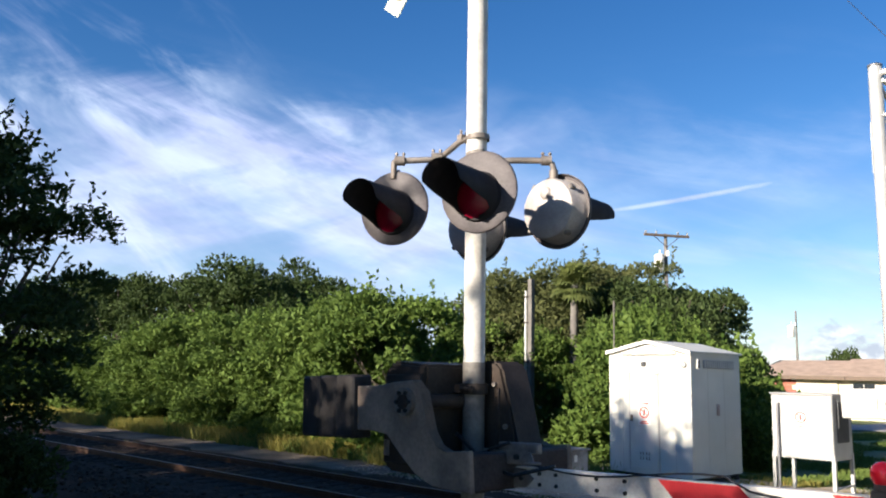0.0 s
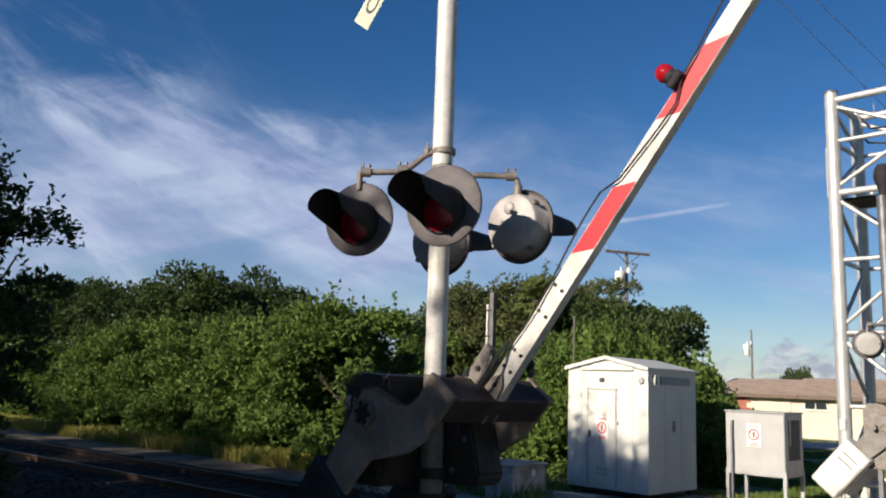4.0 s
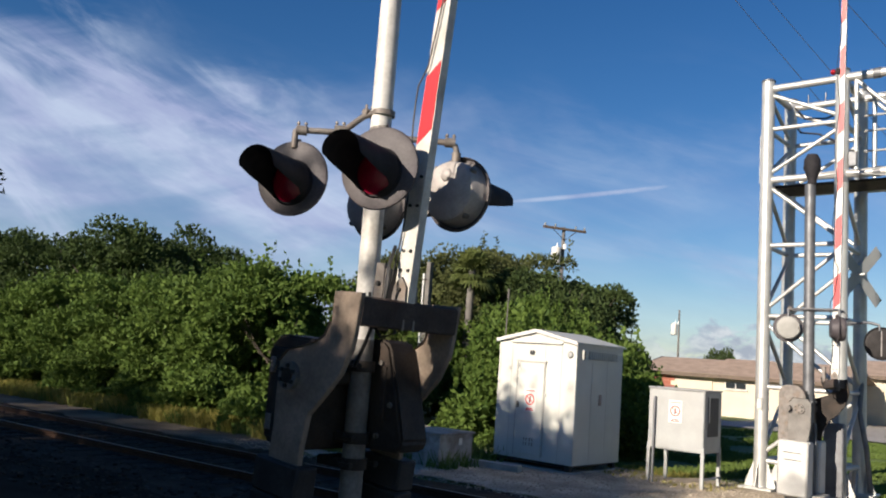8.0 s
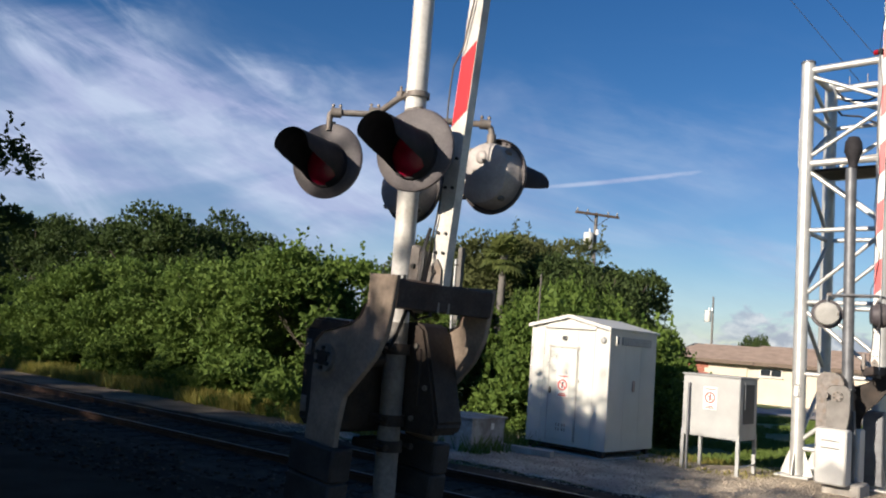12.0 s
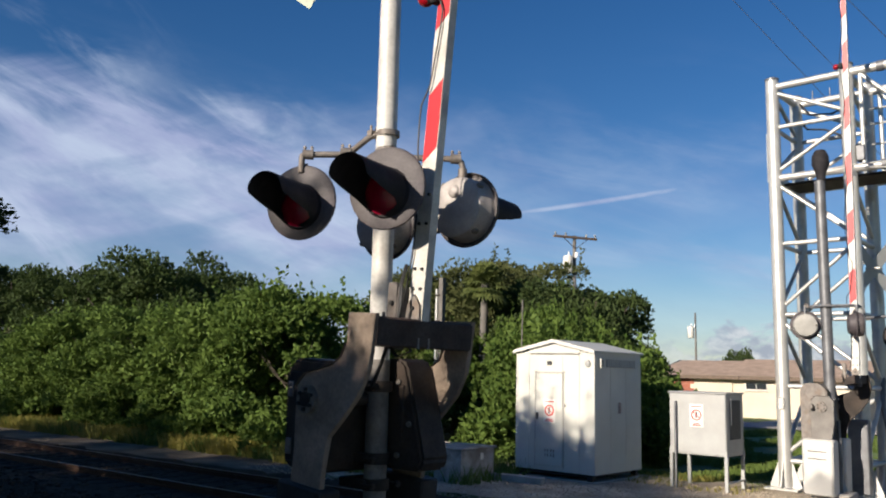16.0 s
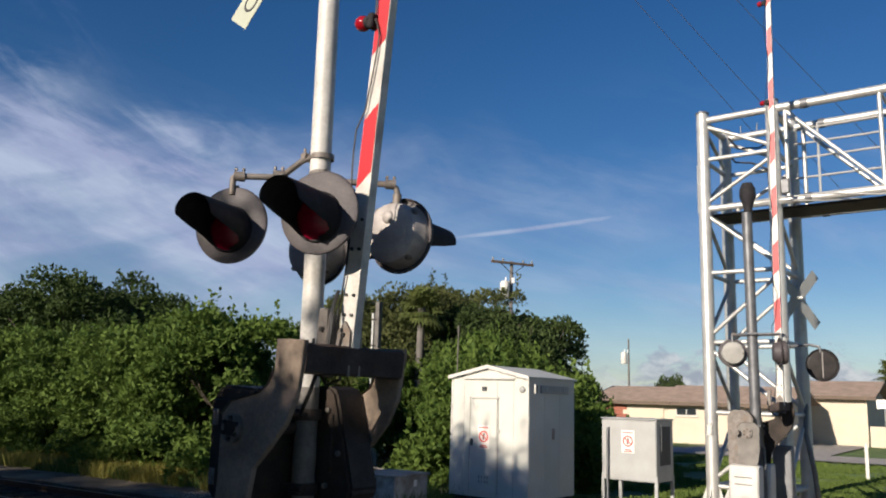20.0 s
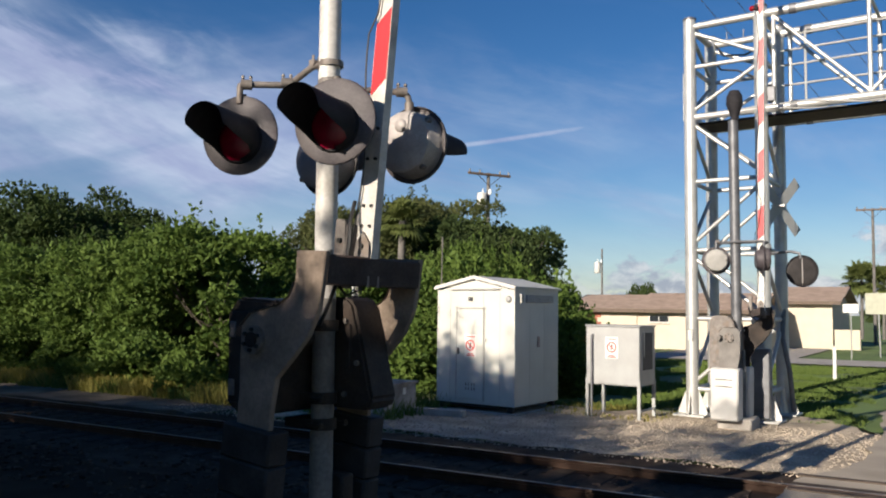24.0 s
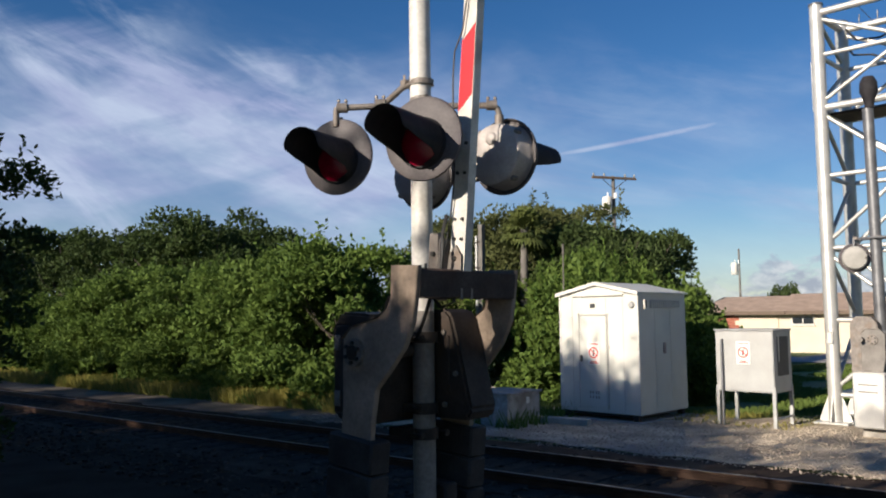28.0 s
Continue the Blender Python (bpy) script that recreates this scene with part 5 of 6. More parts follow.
    for k, path in enumerate((((0.0, d, 7.7), (0.25, d - 0.1, 7.35), (0.6, d - 0.1, 7.28), (1.0, d - 0.15, 7.05), (1.3, d - 0.1, 6.75)),
                              ((0.1, d - 0.05, 7.95), (0.35, d - 0.2, 7.62), (0.8, d - 0.25, 7.55), (1.15, d - 0.2, 7.7)),
                              ((w, 0.1, 6.1), (w - 0.1, 0.2, 5.2), (w - 0.04, 0.15, 4.3), (w - 0.1, 0.2, 3.4), (w - 0.06, 0.1, 2.2)))):
        part("control_cable", bent(path, 0.022, 6), M["cable"], ob, "loose black control cable")
    part("whip_antenna", tube((-0.14, 0, 6.0), (-0.14, 0, 7.0), 0.009, None, 6), M["tower"], ob)
    for k in range(3):
        part("bird_spike", tube((0.35 + 0.35 * k, d, 7.95), (0.36 + 0.35 * k, d, 8.2), 0.012, None, 6), M["darksteel"], ob)
    part("control_box", box((w + 0.2, 0.02, 6.32), (0.16, 0.2, 0.3), None, 0.02), M["darksteel"], ob)
    part("control_box", box((w - 0.02, -0.2, 0.75), (0.34, 0.2, 1.3), None, 0.02), M["darksteel"], ob, "tall dark equipment box")
    part("conduit", bent([(w + 0.2, d, 0.1), (w + 0.2, d - 0.3, 0.9), (w + 0.05, d - 0.2, 1.6), (w + 0.05, d, 2.4)], 0.05), M["darksteel"], ob)
    # a crossbuck seen from behind and a dark light on its own short arm
    crossbuck(ob, (w + 0.14, 0.72, 4.22), 62, 0.74, False)
    part("sign_arm", tube((w, 0.7, 4.22), (w + 0.25, 0.7, 4.22), 0.03), M["tower"], ob)
    part("lamp_arm", bent([(w, 0.05, 3.22), (w + 0.5, -0.05, 3.24), (w + 0.66, -0.06, 3.2), (w + 0.68, -0.06, 3.1)], 0.026), M["darksteel"], ob)
    turn = pose(w + 0.70, -0.04, 2.87, 0, 0, 30) @ pose(0, 0, 0, 90, 0, 0)
    disc = part("background_disc", lathe([(0.0, 0.0), (0.22, 0.0), (0.27, -0.01), (0.29, -0.03), (0.28, -0.03), (0.0, -0.012)], 32), M["weight"], ob, "black round background disc seen from behind", m=turn)
    part("rim", lathe([(0.275, 0.0), (0.29, 0.015), (0.30, 0.0), (0.29, -0.02)], 32), M["hood"], disc)
    part("scratch", box((0.0, 0.0, 0.004), (0.018, 0.46, 0.003), None, 0.001), M["discback"], disc)


# ---- equipment beside the track ----
def warning_sign(ob, m, w, h):
    """A white sign with a red prohibition ring; its small print is bars."""
    board = part("warning_sign", box((0, 0, 0), (w, 0.006, h), None, 0.002), M["signwhite"], ob, "white sign with a red prohibition ring", m=m)
    ring = lathe([(w * 0.30, -0.001), (w * 0.30, 0.002), (w * 0.40, 0.002), (w * 0.40, -0.001)], 24)
    part("red_ring", ring, M["signred"], board, m=pose(0, -0.004, 0.01, 90, 0, 0))
    part("red_slash", box((0, -0.0055, 0.01), (w * 0.66, 0.002, w * 0.07), Matrix.Rotation(radians(40), 4, "Y")), M["signred"], board)
    part("symbol_bar", box((0, -0.0045, 0.01), (w * 0.12, 0.002, w * 0.46), Matrix.Rotation(radians(8), 4, "Y")), M["signblack"], board)
    for z, l in ((h * 0.40, 0.8), (-h * 0.36, 0.5), (-h * 0.43, 0.7)):
        part("print_bar", box((0, -0.0045, z), (w * l, 0.002, h * 0.045)), M["signred"], board)


def bungalow():
    x0, x1, y0, y1 = -9.60, -7.74, 14.05, 15.90
    w, d, z0, z1 = x1 - x0, y1 - y0, 0.16, 2.50
    ob = thing("equipment_house", (x0, y0, 0), "white metal railway equipment house with a low gabled roof", "equipment house")
    part("slab", box((w / 2, d / 2, 0.01), (w + 0.06, d + 0.06, 0.04), None, 0.01), M["concrete"], ob, "low concrete slab")
    for x in (0.12, w - 0.12):
        for y in (0.08, d - 0.08):
            part("footing", box((x, y, 0.1), (0.12, 0.12, 0.13), None, 0.01), M["casing"], ob)
    part("skid", box((w / 2, d / 2, 0.13), (w - 0.3, d - 0.1, 0.06)), M["casing"], ob, "dark base frame")
    part("front_wall", box((w / 2, 0.02, (z0 + z1) / 2), (w, 0.04, z1 - z0), None, 0.006), M["bungalow"], ob)
    part("side_wall", box((w - 0.02, d / 2 + 0.001, (z0 + z1) / 2), (0.04, d - 0.082, z1 - z0)), M["bungalow"], ob)
    part("side_wall", box((0.02, d / 2 + 0.001, (z0 + z1) / 2), (0.04, d - 0.082, z1 - z0)), M["bungalow"], ob)
    part("back_wall", box((w / 2, d - 0.02, (z0 + z1) / 2), (w, 0.04, z1 - z0)), M["bungalow"], ob)
    gab = slab([(-0.0, z1), (w, z1), (w / 2, z1 + 0.20)], 0.005, 0.04)
    part("gable", gab, M["bungalow"], ob, smooth=False)
    ov = 0.05
    for sgn in (-1, 1):
        a, b = (-ov, z1 + 0.0), (w / 2, z1 + 0.22)
        if sgn > 0:
            a, b = (w / 2, z1 + 0.22), (w + ov, z1 + 0.0)
        part("roof_panel", slab([a, b, (b[0], b[1] + 0.035), (a[0], a[1] + 0.035)], -0.07, d + 0.05), M["bungalow"], ob, "shallow sloping metal roof panel", smooth=False)
        part("roof_trim", slab([(a[0], a[1] - 0.03), (b[0], b[1] - 0.03), (b[0], b[1] + 0.042), (a[0], a[1] + 0.042)], -0.085, -0.068), M["white"], ob, "white roof trim", smooth=False)
    part("gable_lip", box((w / 2, -0.03, z1 - 0.02), (w * 0.66, 0.06, 0.02), None, 0.004), M["white"], ob)
    part("gable_panel", slab([(w * 0.17, z1 - 0.005), (w * 0.83, z1 - 0.005), (w * 0.83, z1 + 0.05), (w / 2, z1 + 0.17), (w * 0.17, z1 + 0.05)], -0.012, 0.004), M["bungalow"], ob, smooth=False)
    # panel seams and corner trims
    for x in (0.32, 1.13, 1.52):
        part("panel_seam", box((x, -0.001, 1.30), (0.008, 0.006, 2.26)), M["seam"], ob)
    for x in (0.012, w - 0.012):
        part("corner_trim", box((x, -0.004, 1.33), (0.04, 0.012, 2.34), None, 0.003), M["white"], ob)
    # door
    dx0, dx1, dz = 0.50, 1.14, 2.08
    door = part("door", box(((dx0 + dx1) / 2, -0.012, (0.26 + dz) / 2), (dx1 - dx0, 0.03, dz - 0.26), None, 0.006), M["bungalow"], ob, "white steel door")
    part("door_frame", box((dx0 - 0.02, -0.006, 1.18), (0.02, 0.02, 1.9)), M["seam"], ob)
    part("door_frame", box((dx1 + 0.02, -0.006, 1.18), (0.02, 0.02, 1.9)), M["seam"], ob)
    part("door_frame", box(((dx0 + dx1) / 2, -0.008, dz + 0.02), (dx1 - dx0 + 0.10, 0.03, 0.022)), M["seam"], ob)
    part("handle", box((dx0 + 0.05, -0.045, 1.22), (0.045, 0.05, 0.13), None, 0.012), M["fitting"], door, "dark padlocked handle")
    part("latch", box((dx1 + 0.05, -0.02, 1.45), (0.03, 0.03, 0.06), None, 0.006), M["seam"], door)
    for z in (0.46, 0.55):
        for x in (0.74, 0.80, 0.88, 0.94):
            part("vent_slot", box((x, -0.029, z), (0.02, 0.006, 0.06)), M["fitting"], door)
    part("vent", box((0.82, -0.012, 2.28), (0.11, 0.03, 0.085), None, 0.008), M["darkopen"], ob, "small dark vent")
    part("lamp", lathe([(0.0, 0.05), (0.05, 0.045), (0.065, 0.02), (0.07, 0.0)], 18), M["cabinet"], ob, "round grey wall lamp", m=pose(1.72, 0.0, 2.28, 90, 0, 0))
    warning_sign(ob, pose(0.84, -0.033, 1.33), 0.28, 0.46)
    # the side that faces the road
    part("side_vent", box((w + 0.012, d * 0.55, 2.30), (0.03, d * 0.62, 0.16), None, 0.006), M["seam"], ob, "louvred side vent")
    for k in range(14):
        part("louvre", box((w + 0.030, d * 0.26 + k * d * 0.044, 2.30), (0.012, 0.045, 0.13), Matrix.Rotation(radians(20), 4, "Z")), M["bungalow"], ob)
    part("bracket", box((w + 0.03, 0.22, 2.30), (0.04, 0.09, 0.20), None, 0.01), M["white"], ob)
    part("bracket_recess", box((w + 0.052, 0.22, 2.30), (0.006, 0.05, 0.15)), M["darkopen"], ob)
    part("side_hatch", box((w + 0.008, d * 0.52, 1.42), (0.02, 0.10, 0.22), None, 0.008), M["sidehatch"], ob, "small rust-stained side hatch")
    for y in (d * 0.33, d * 0.66):
        part("panel_seam", box((w + 0.001, y, 1.25), (0.004, 0.006, 2.1)), M["bungalow"], ob)
    mastp = thing("antenna_mast", (-10.93, 16.0, 0), "thin antenna pole behind the equipment house", "antenna")
    part("pole", tube((0, 0, 0), (0.03, 0, 3.75), 0.02, 0.016, 8), M["wood"], mastp)
    part("antenna_tip", tube((0.03, 0, 3.55), (0.03, 0, 3.80), 0.024, None, 10), M["wood"], mastp)


def cabinet():
    ob = thing("signal_cabinet", (-6.65, 15.0, 0), "grey metal signal cabinet on four angle legs", "signal cabinet", turn=1.5)
    w, d = 1.10, 0.85
    body = part("body", box((w / 2, d / 2, 1.20), (w, d, 1.13), None, 0.008), M["cabinet"], ob)
    part("lid", box((w / 2, d / 2, 1.785), (w + 0.04, d + 0.05, 0.03), None, 0.008), M["cabinet"], ob, "flat overhanging lid")
    part("front_panel", box((w / 2, -0.006, 1.20), (w - 0.02, 0.014, 1.09), None, 0.004), M["cabinet"], body)
    part("side_opening", box((w + 0.004, d * 0.5, 1.30), (0.012, d * 0.62, 0.72), None, 0.006), M["darkopen"], body, "dark open side")
    part("side_louvre", box((w + 0.012, d * 0.24, 1.45), (0.02, 0.03, 0.5), None, 0.004), M["cabinet"], body)
    for x in (0.02, w - 0.02):
        for y in (0.02, d - 0.02):
            part("leg", slab([(x - 0.03, 0.0), (x + 0.03, 0.0), (x + 0.03, 0.74), (x - 0.03, 0.74)], y - 0.03, y + 0.03), M["cabinet"], ob, "steel angle leg", smooth=False)
    part("cross_bar", box((w, d / 2, 0.17), (0.03, d, 0.03)), M["cabinet"], ob)
    warning_sign(ob, pose(0.54, -0.018, 1.36), 0.26, 0.42)
    part("conduit", bent([(0.14, -0.06, 0.0), (0.14, -0.06, 1.50), (0.14, -0.04, 1.60), (0.14, 0.0, 1.60)], 0.024, 10), M["darksteel"], ob, "dark conduit up the front")
    # low concrete-coloured box beside the white house
    low = thing("battery_box", (-10.3, 12.05, 0), "low grey battery box with a sloping lid", "battery box", turn=4)
    part("body", box((0.45, 0.5, 0.30), (0.9, 1.1, 0.60), None, 0.015), M["battery"], low)
    part("lid", box((0.45, 0.5, 0.615), (0.98, 1.18, 0.04), None, 0.012), M["battery"], low, "overhanging lid")
    part("label_plate", box((0.905, 0.62, 0.46), (0.008, 0.10, 0.12)), M["signwhite"], low)
    part("hasp", box((0.45, -0.07, 0.52), (0.08, 0.03, 0.1), None, 0.006), M["casing"], low)
    kerb = thing("concrete_kerb", (-9.3, 13.1, 0), "low weathered concrete kerb beside the battery box", "kerb", turn=8)
    part("kerb_block", box((0.0, 0.0, 0.05), (1.9, 0.18, 0.16), None, 0.015), M["concrete"], kerb)
    post = thing("signal_post", (-16.18, 19.0, 0), "tall pale wooden post with a conduit among the bushes", "post")
    part("post", box((0, 0, 2.45), (0.16, 0.16, 5.0), None, 0.01), M["wood"], post)
    part("conduit", tube((-0.17, -0.05, 0.1), (-0.17, -0.05, 4.6), 0.045, None, 8), M["cabinet"], post)
    for z in (1.2, 2.4, 3.6, 4.4):
        part("strap", box((-0.1, -0.05, z), (0.2, 0.12, 0.04)), M["casing"], post)
    part("foot_box", box((-0.05, -0.1, 0.3), (0.35, 0.3, 0.7), None, 0.02), M["white"], post)
    br = thing("fallen_branch", (-11.6, 14.0, 0.25), "bare pale fallen branch in the grass", "branch")
    part("stem", bent([(-1.2, 0, 0.1), (-0.5, 0.05, 0.28), (0.2, 0, 0.26), (0.9, 0.1, 0.05), (1.2, 0.1, -0.28)], 0.025, 6), M["wood"], br)
    part("twig", bent([(-0.3, 0.04, 0.28), (-0.6, -0.2, 0.02), (-0.75, -0.25, -0.29)], 0.014, 6), M["wood"], br)


# ---- houses and what stands beyond ----
def window(ob, m, w, h):
    fr = part("window", box((0, 0, 0), (w, 0.05, h), None, 0.006), M["white"], ob, "white framed window", m=m)
    part("pane", box((0, -0.027, 0), (w - 0.10, 0.006, h - 0.10)), M["glass"], fr)
    part("mullion", box((0, -0.032, 0), (0.04, 0.006, h - 0.10)), M["white"], fr)
    part("sill", box((0, -0.05, -h / 2 - 0.03), (w + 0.1, 0.10, 0.05)), M["white"], fr)


def house(name, place, turn, w, d, wall_h, rise, label, brick=False, openings=()):
    ob = thing(name, place, label, "house", "houses along the side street", turn)
    part("wall", box((w / 2, 0.1, wall_h / 2), (w, 0.2, wall_h)), M["wall"], ob, "cream stucco wall")
    part("wall", box((w / 2, d - 0.1, wall_h / 2), (w, 0.2, wall_h)), M["wall"], ob)
    for x in (0.1, w - 0.1):
        part("gable_wall", slab_y([(0.2, 0), (d - 0.2, 0), (d - 0.2, wall_h), (d / 2, wall_h + rise * 0.9), (0.2, wall_h)], x - 0.1, x + 0.1), M["wall"], ob, smooth=False)
    e = 0.55
    for y0, y1 in ((-e, d / 2), (d / 2, d + e)):
        z0, z1 = (wall_h - 0.12, wall_h + rise) if y0 < 0 else (wall_h + rise, wall_h - 0.12)
        part("roof_slope", slab_y([(y0, z0), (y1, z1), (y1, z1 + 0.12), (y0, z0 + 0.12)], -e, w + e), M["roof"], ob, "brown shingled roof slope", smooth=False)
    part("fascia", box((w / 2, -e - 0.015, wall_h - 0.06), (w + 2 * e, 0.03, 0.2)), M["trim"], ob, "dark fascia board")
    for k in range(6):
        part("shingle_course", slab_y([(-e + k * (d / 2 + e) / 6, wall_h + 0.005 + k * (rise + 0.12) / 6 + 0.0), (-e + k * (d / 2 + e) / 6 + 0.25, wall_h + 0.05 + k * (rise + 0.12) / 6), (-e + k * (d / 2 + e) / 6 + 0.25, wall_h + 0.02 + k * (rise + 0.12) / 6)], -e, w + e), M["roof"], ob, smooth=False)
    for x, z, ww, hh in openings:
        window(ob, pose(x, -0.01, z), ww, hh)
    if brick:
        for i in range(9):
            for j in range(4):
                part("brick_panel", box((0.16 + j * 0.46 + 0.23 * (i % 2), -0.02, 0.14 + i * 0.25), (0.44, 0.04, 0.235)), M["brick"], ob, smooth=False)
    return ob


def slab_y(outline, x0, x1):
    bm = bmesh.new()
    lo = [bm.verts.new((x0, y, z)) for y, z in outline]
    hi = [bm.verts.new((x1, y, z)) for y, z in outline]
    bm.faces.new(lo)
    bm.faces.new(hi[::-1])
    for k in range(len(lo)):
        j = (k + 1) % len(lo)
        bm.faces.new((lo[k], hi[k], hi[j], lo[j]))
    bmesh.ops.recalc_face_normals(bm, faces=bm.faces[:])
    return bm


def neighbourhood():
    house("house", (-22.2, 45.6, -0.05), 3, 4.2, 8.0, 2.25, 0.85, "low house with a red brick front and brown roof", True, ())
    house("house", (-18.0, 45.9, -0.05), 3, 6.4, 8.0, 2.25, 0.95, "low cream house with a brown shingle roof", False, ((1.3, 1.75, 1.2, 0.45),))
    wing = house("house", (-12.2, 54.0, -0.05), 3, 3.3, 9.0, 2.88, 0.95, "cream house wing with a gable and a shaded carport", False, ())
    part("carport_roof", box((-1.6, 1.5, 2.45), (3.2, 5.0, 0.16)), M["trim"], wing, "flat carport roof")
    part("carport_post", box((-2.9, -0.8, 1.2), (0.14, 0.14, 2.4)), M["white"], wing)
    part("carport_wall", box((-1.6, 3.9, 1.2), (3.2, 0.2, 2.4)), M["wall"], wing)
    for x in (-2.4, -1.2, -0.3):
        part("door", box((x, 3.76, 1.05), (0.8, 0.06, 2.1), None, 0.01), M["trim"], wing, "dark brown door under the carport")
    part("garden_wall", box((4.05, 0.5, 0.6), (1.4, 0.25, 1.2)), M["wall"], wing)
    mail = thing("marker_post", (-4.49, 28.75, -0.05), "white plastic marker post in the lawn", "marker post")
    part("post", slab([(-0.05, 0), (0.05, 0), (0.05, 1.02), (0.0, 1.14), (-0.05, 1.02)], -0.03, 0.03), M["white"], mail, smooth=False)
    sg = thing("street_sign", (-6.1, 42.5, -0.05), "small street name sign on a thin post", "street sign")
    part("post", tube((0, 0, 0), (0, 0, 2.6), 0.03, None, 8), M["cabinet"], sg)
    part("sign_plate", box((0, -0.04, 2.42), (0.66, 0.012, 0.40), None, 0.004), M["signwhite"], sg)
    part("print_bar", box((0, -0.048, 2.45), (0.46, 0.004, 0.08)), M["cabinet"], sg)
    bd = thing("road_sign", (-5.45, 46.5, -0.05), "square pale road sign seen from behind on a thin post", "road sign")
    part("post", tube((0.06, 0, 0), (-0.02, 0, 3.3), 0.035, None, 8), M["cabinet"], bd)
    part("sign_plate", box((0, -0.05, 2.70), (1.16, 0.012, 1.08), None, 0.004), M["signback"], bd)
    part("cross_bar", box((0, -0.03, 2.9), (0.9, 0.02, 0.05)), M["cabinet"], bd)
    hy = thing("fire_hydrant", (-6.5, 66.0, -0.05), "red fire hydrant on the verge", "hydrant")
    part("barrel", lathe([(0.16, 0.0), (0.16, 0.06), (0.11, 0.08), (0.11, 0.5), (0.14, 0.52), (0.12, 0.62), (0.05, 0.72), (0.0, 0.74)], 14), M["hydrant"], hy)
    part("nozzle", tube((-0.2, 0, 0.42), (0.2, 0, 0.42), 0.055, None, 10), M["hydrant"], hy)
    # poles
    def pole(x, y, h, label, arm=1.2, can=True, r=0.14, turn=10.0):
        p = thing("utility_pole", (x, y, -0.05), label, "utility pole", "utility poles", turn)
        part("shaft", tube((0, 0, 0), (0, 0, h), r, r * 0.65, 12), M["wood"], p, "weathered timber shaft")
        if arm:
            part("crossarm", box((0, -0.12, h - 0.12), (2 * arm, 0.11, 0.13), None, 0.01), M["trim"], p, "dark wooden crossarm")
            part("arm_brace", bent([(-arm * 0.55, -0.12, h - 0.18), (0, -0.12, h - 0.75), (arm * 0.55, -0.12, h - 0.18)], 0.02, 6), M["casing"], p)
            for x1 in (-arm * 0.92, -arm * 0.45, arm * 0.5, arm * 0.92):
                part("insulator", lathe([(0.03, 0), (0.06, 0.03), (0.035, 0.07), (0.06, 0.11), (0.03, 0.17), (0.0, 0.18)], 10), M["cabinet"], p, m=pose(x1, -0.12, h - 0.055))
        if can:
            c = part("transformer", lathe([(0.0, 0.0), (0.24, 0.0), (0.27, 0.05), (0.27, 0.92), (0.24, 0.99), (0.0, 1.03)], 16), M["white"], p, "pale grey transformer can", m=pose(-0.40, 0.0, h - 2.15))
            part("bushing", tube((0.05, 0, 1.0), (0.05, 0, 1.24), 0.05, 0.03, 8), M["insulator"], c)
            part("cutout", box((0.0, -0.2, h - 1.1), (0.10, 0.2, 0.3), None, 0.02), M["insulator"], p)
        return p
    pole(-23.6, 38.2, 9.75, "timber utility pole with a crossarm and a transformer", 1.35, True, 0.14, 62.0)
    pole(-29.3, 66.0, 7.6, "slim distant utility pole with a transformer", 0.0, True, 0.11)
    pole(-8.2, 66.6, 9.95, "timber utility pole with a crossarm beside the far road", 1.1, False, 0.13)
    pole(-6.5, 120, 9.5, "distant timber utility pole by the road", 1.1, False, 0.13)
    wires()


def wires():
    """Thin overhead lines that cross the sky above the truss."""
    for k, (a, b) in enumerate((((-13.6, 26.0, 21.0), (-6.2, 30.6, 9.7)), ((-12.6, 26.4, 21.0), (-5.0, 31.2, 9.5)), ((-10.2, 27.3, 20.5), (-2.8, 31.5, 9.5)))):
        a, b = Vector(a), Vector(b)
        d = b - a
        a, b = a - d * 2.0, b + d * 0.0
        pts = [a.lerp(b, t) - Vector((0, 0, 1.2 * t * (1 - t))) for t in np.linspace(0, 1, 14)]
        ob = tagged(new("overhead_wire", finish("overhead_wire", bent(pts, 0.011, 5), M["cable"], True)), "thin dark overhead line against the sky", "wire", "overhead wires")


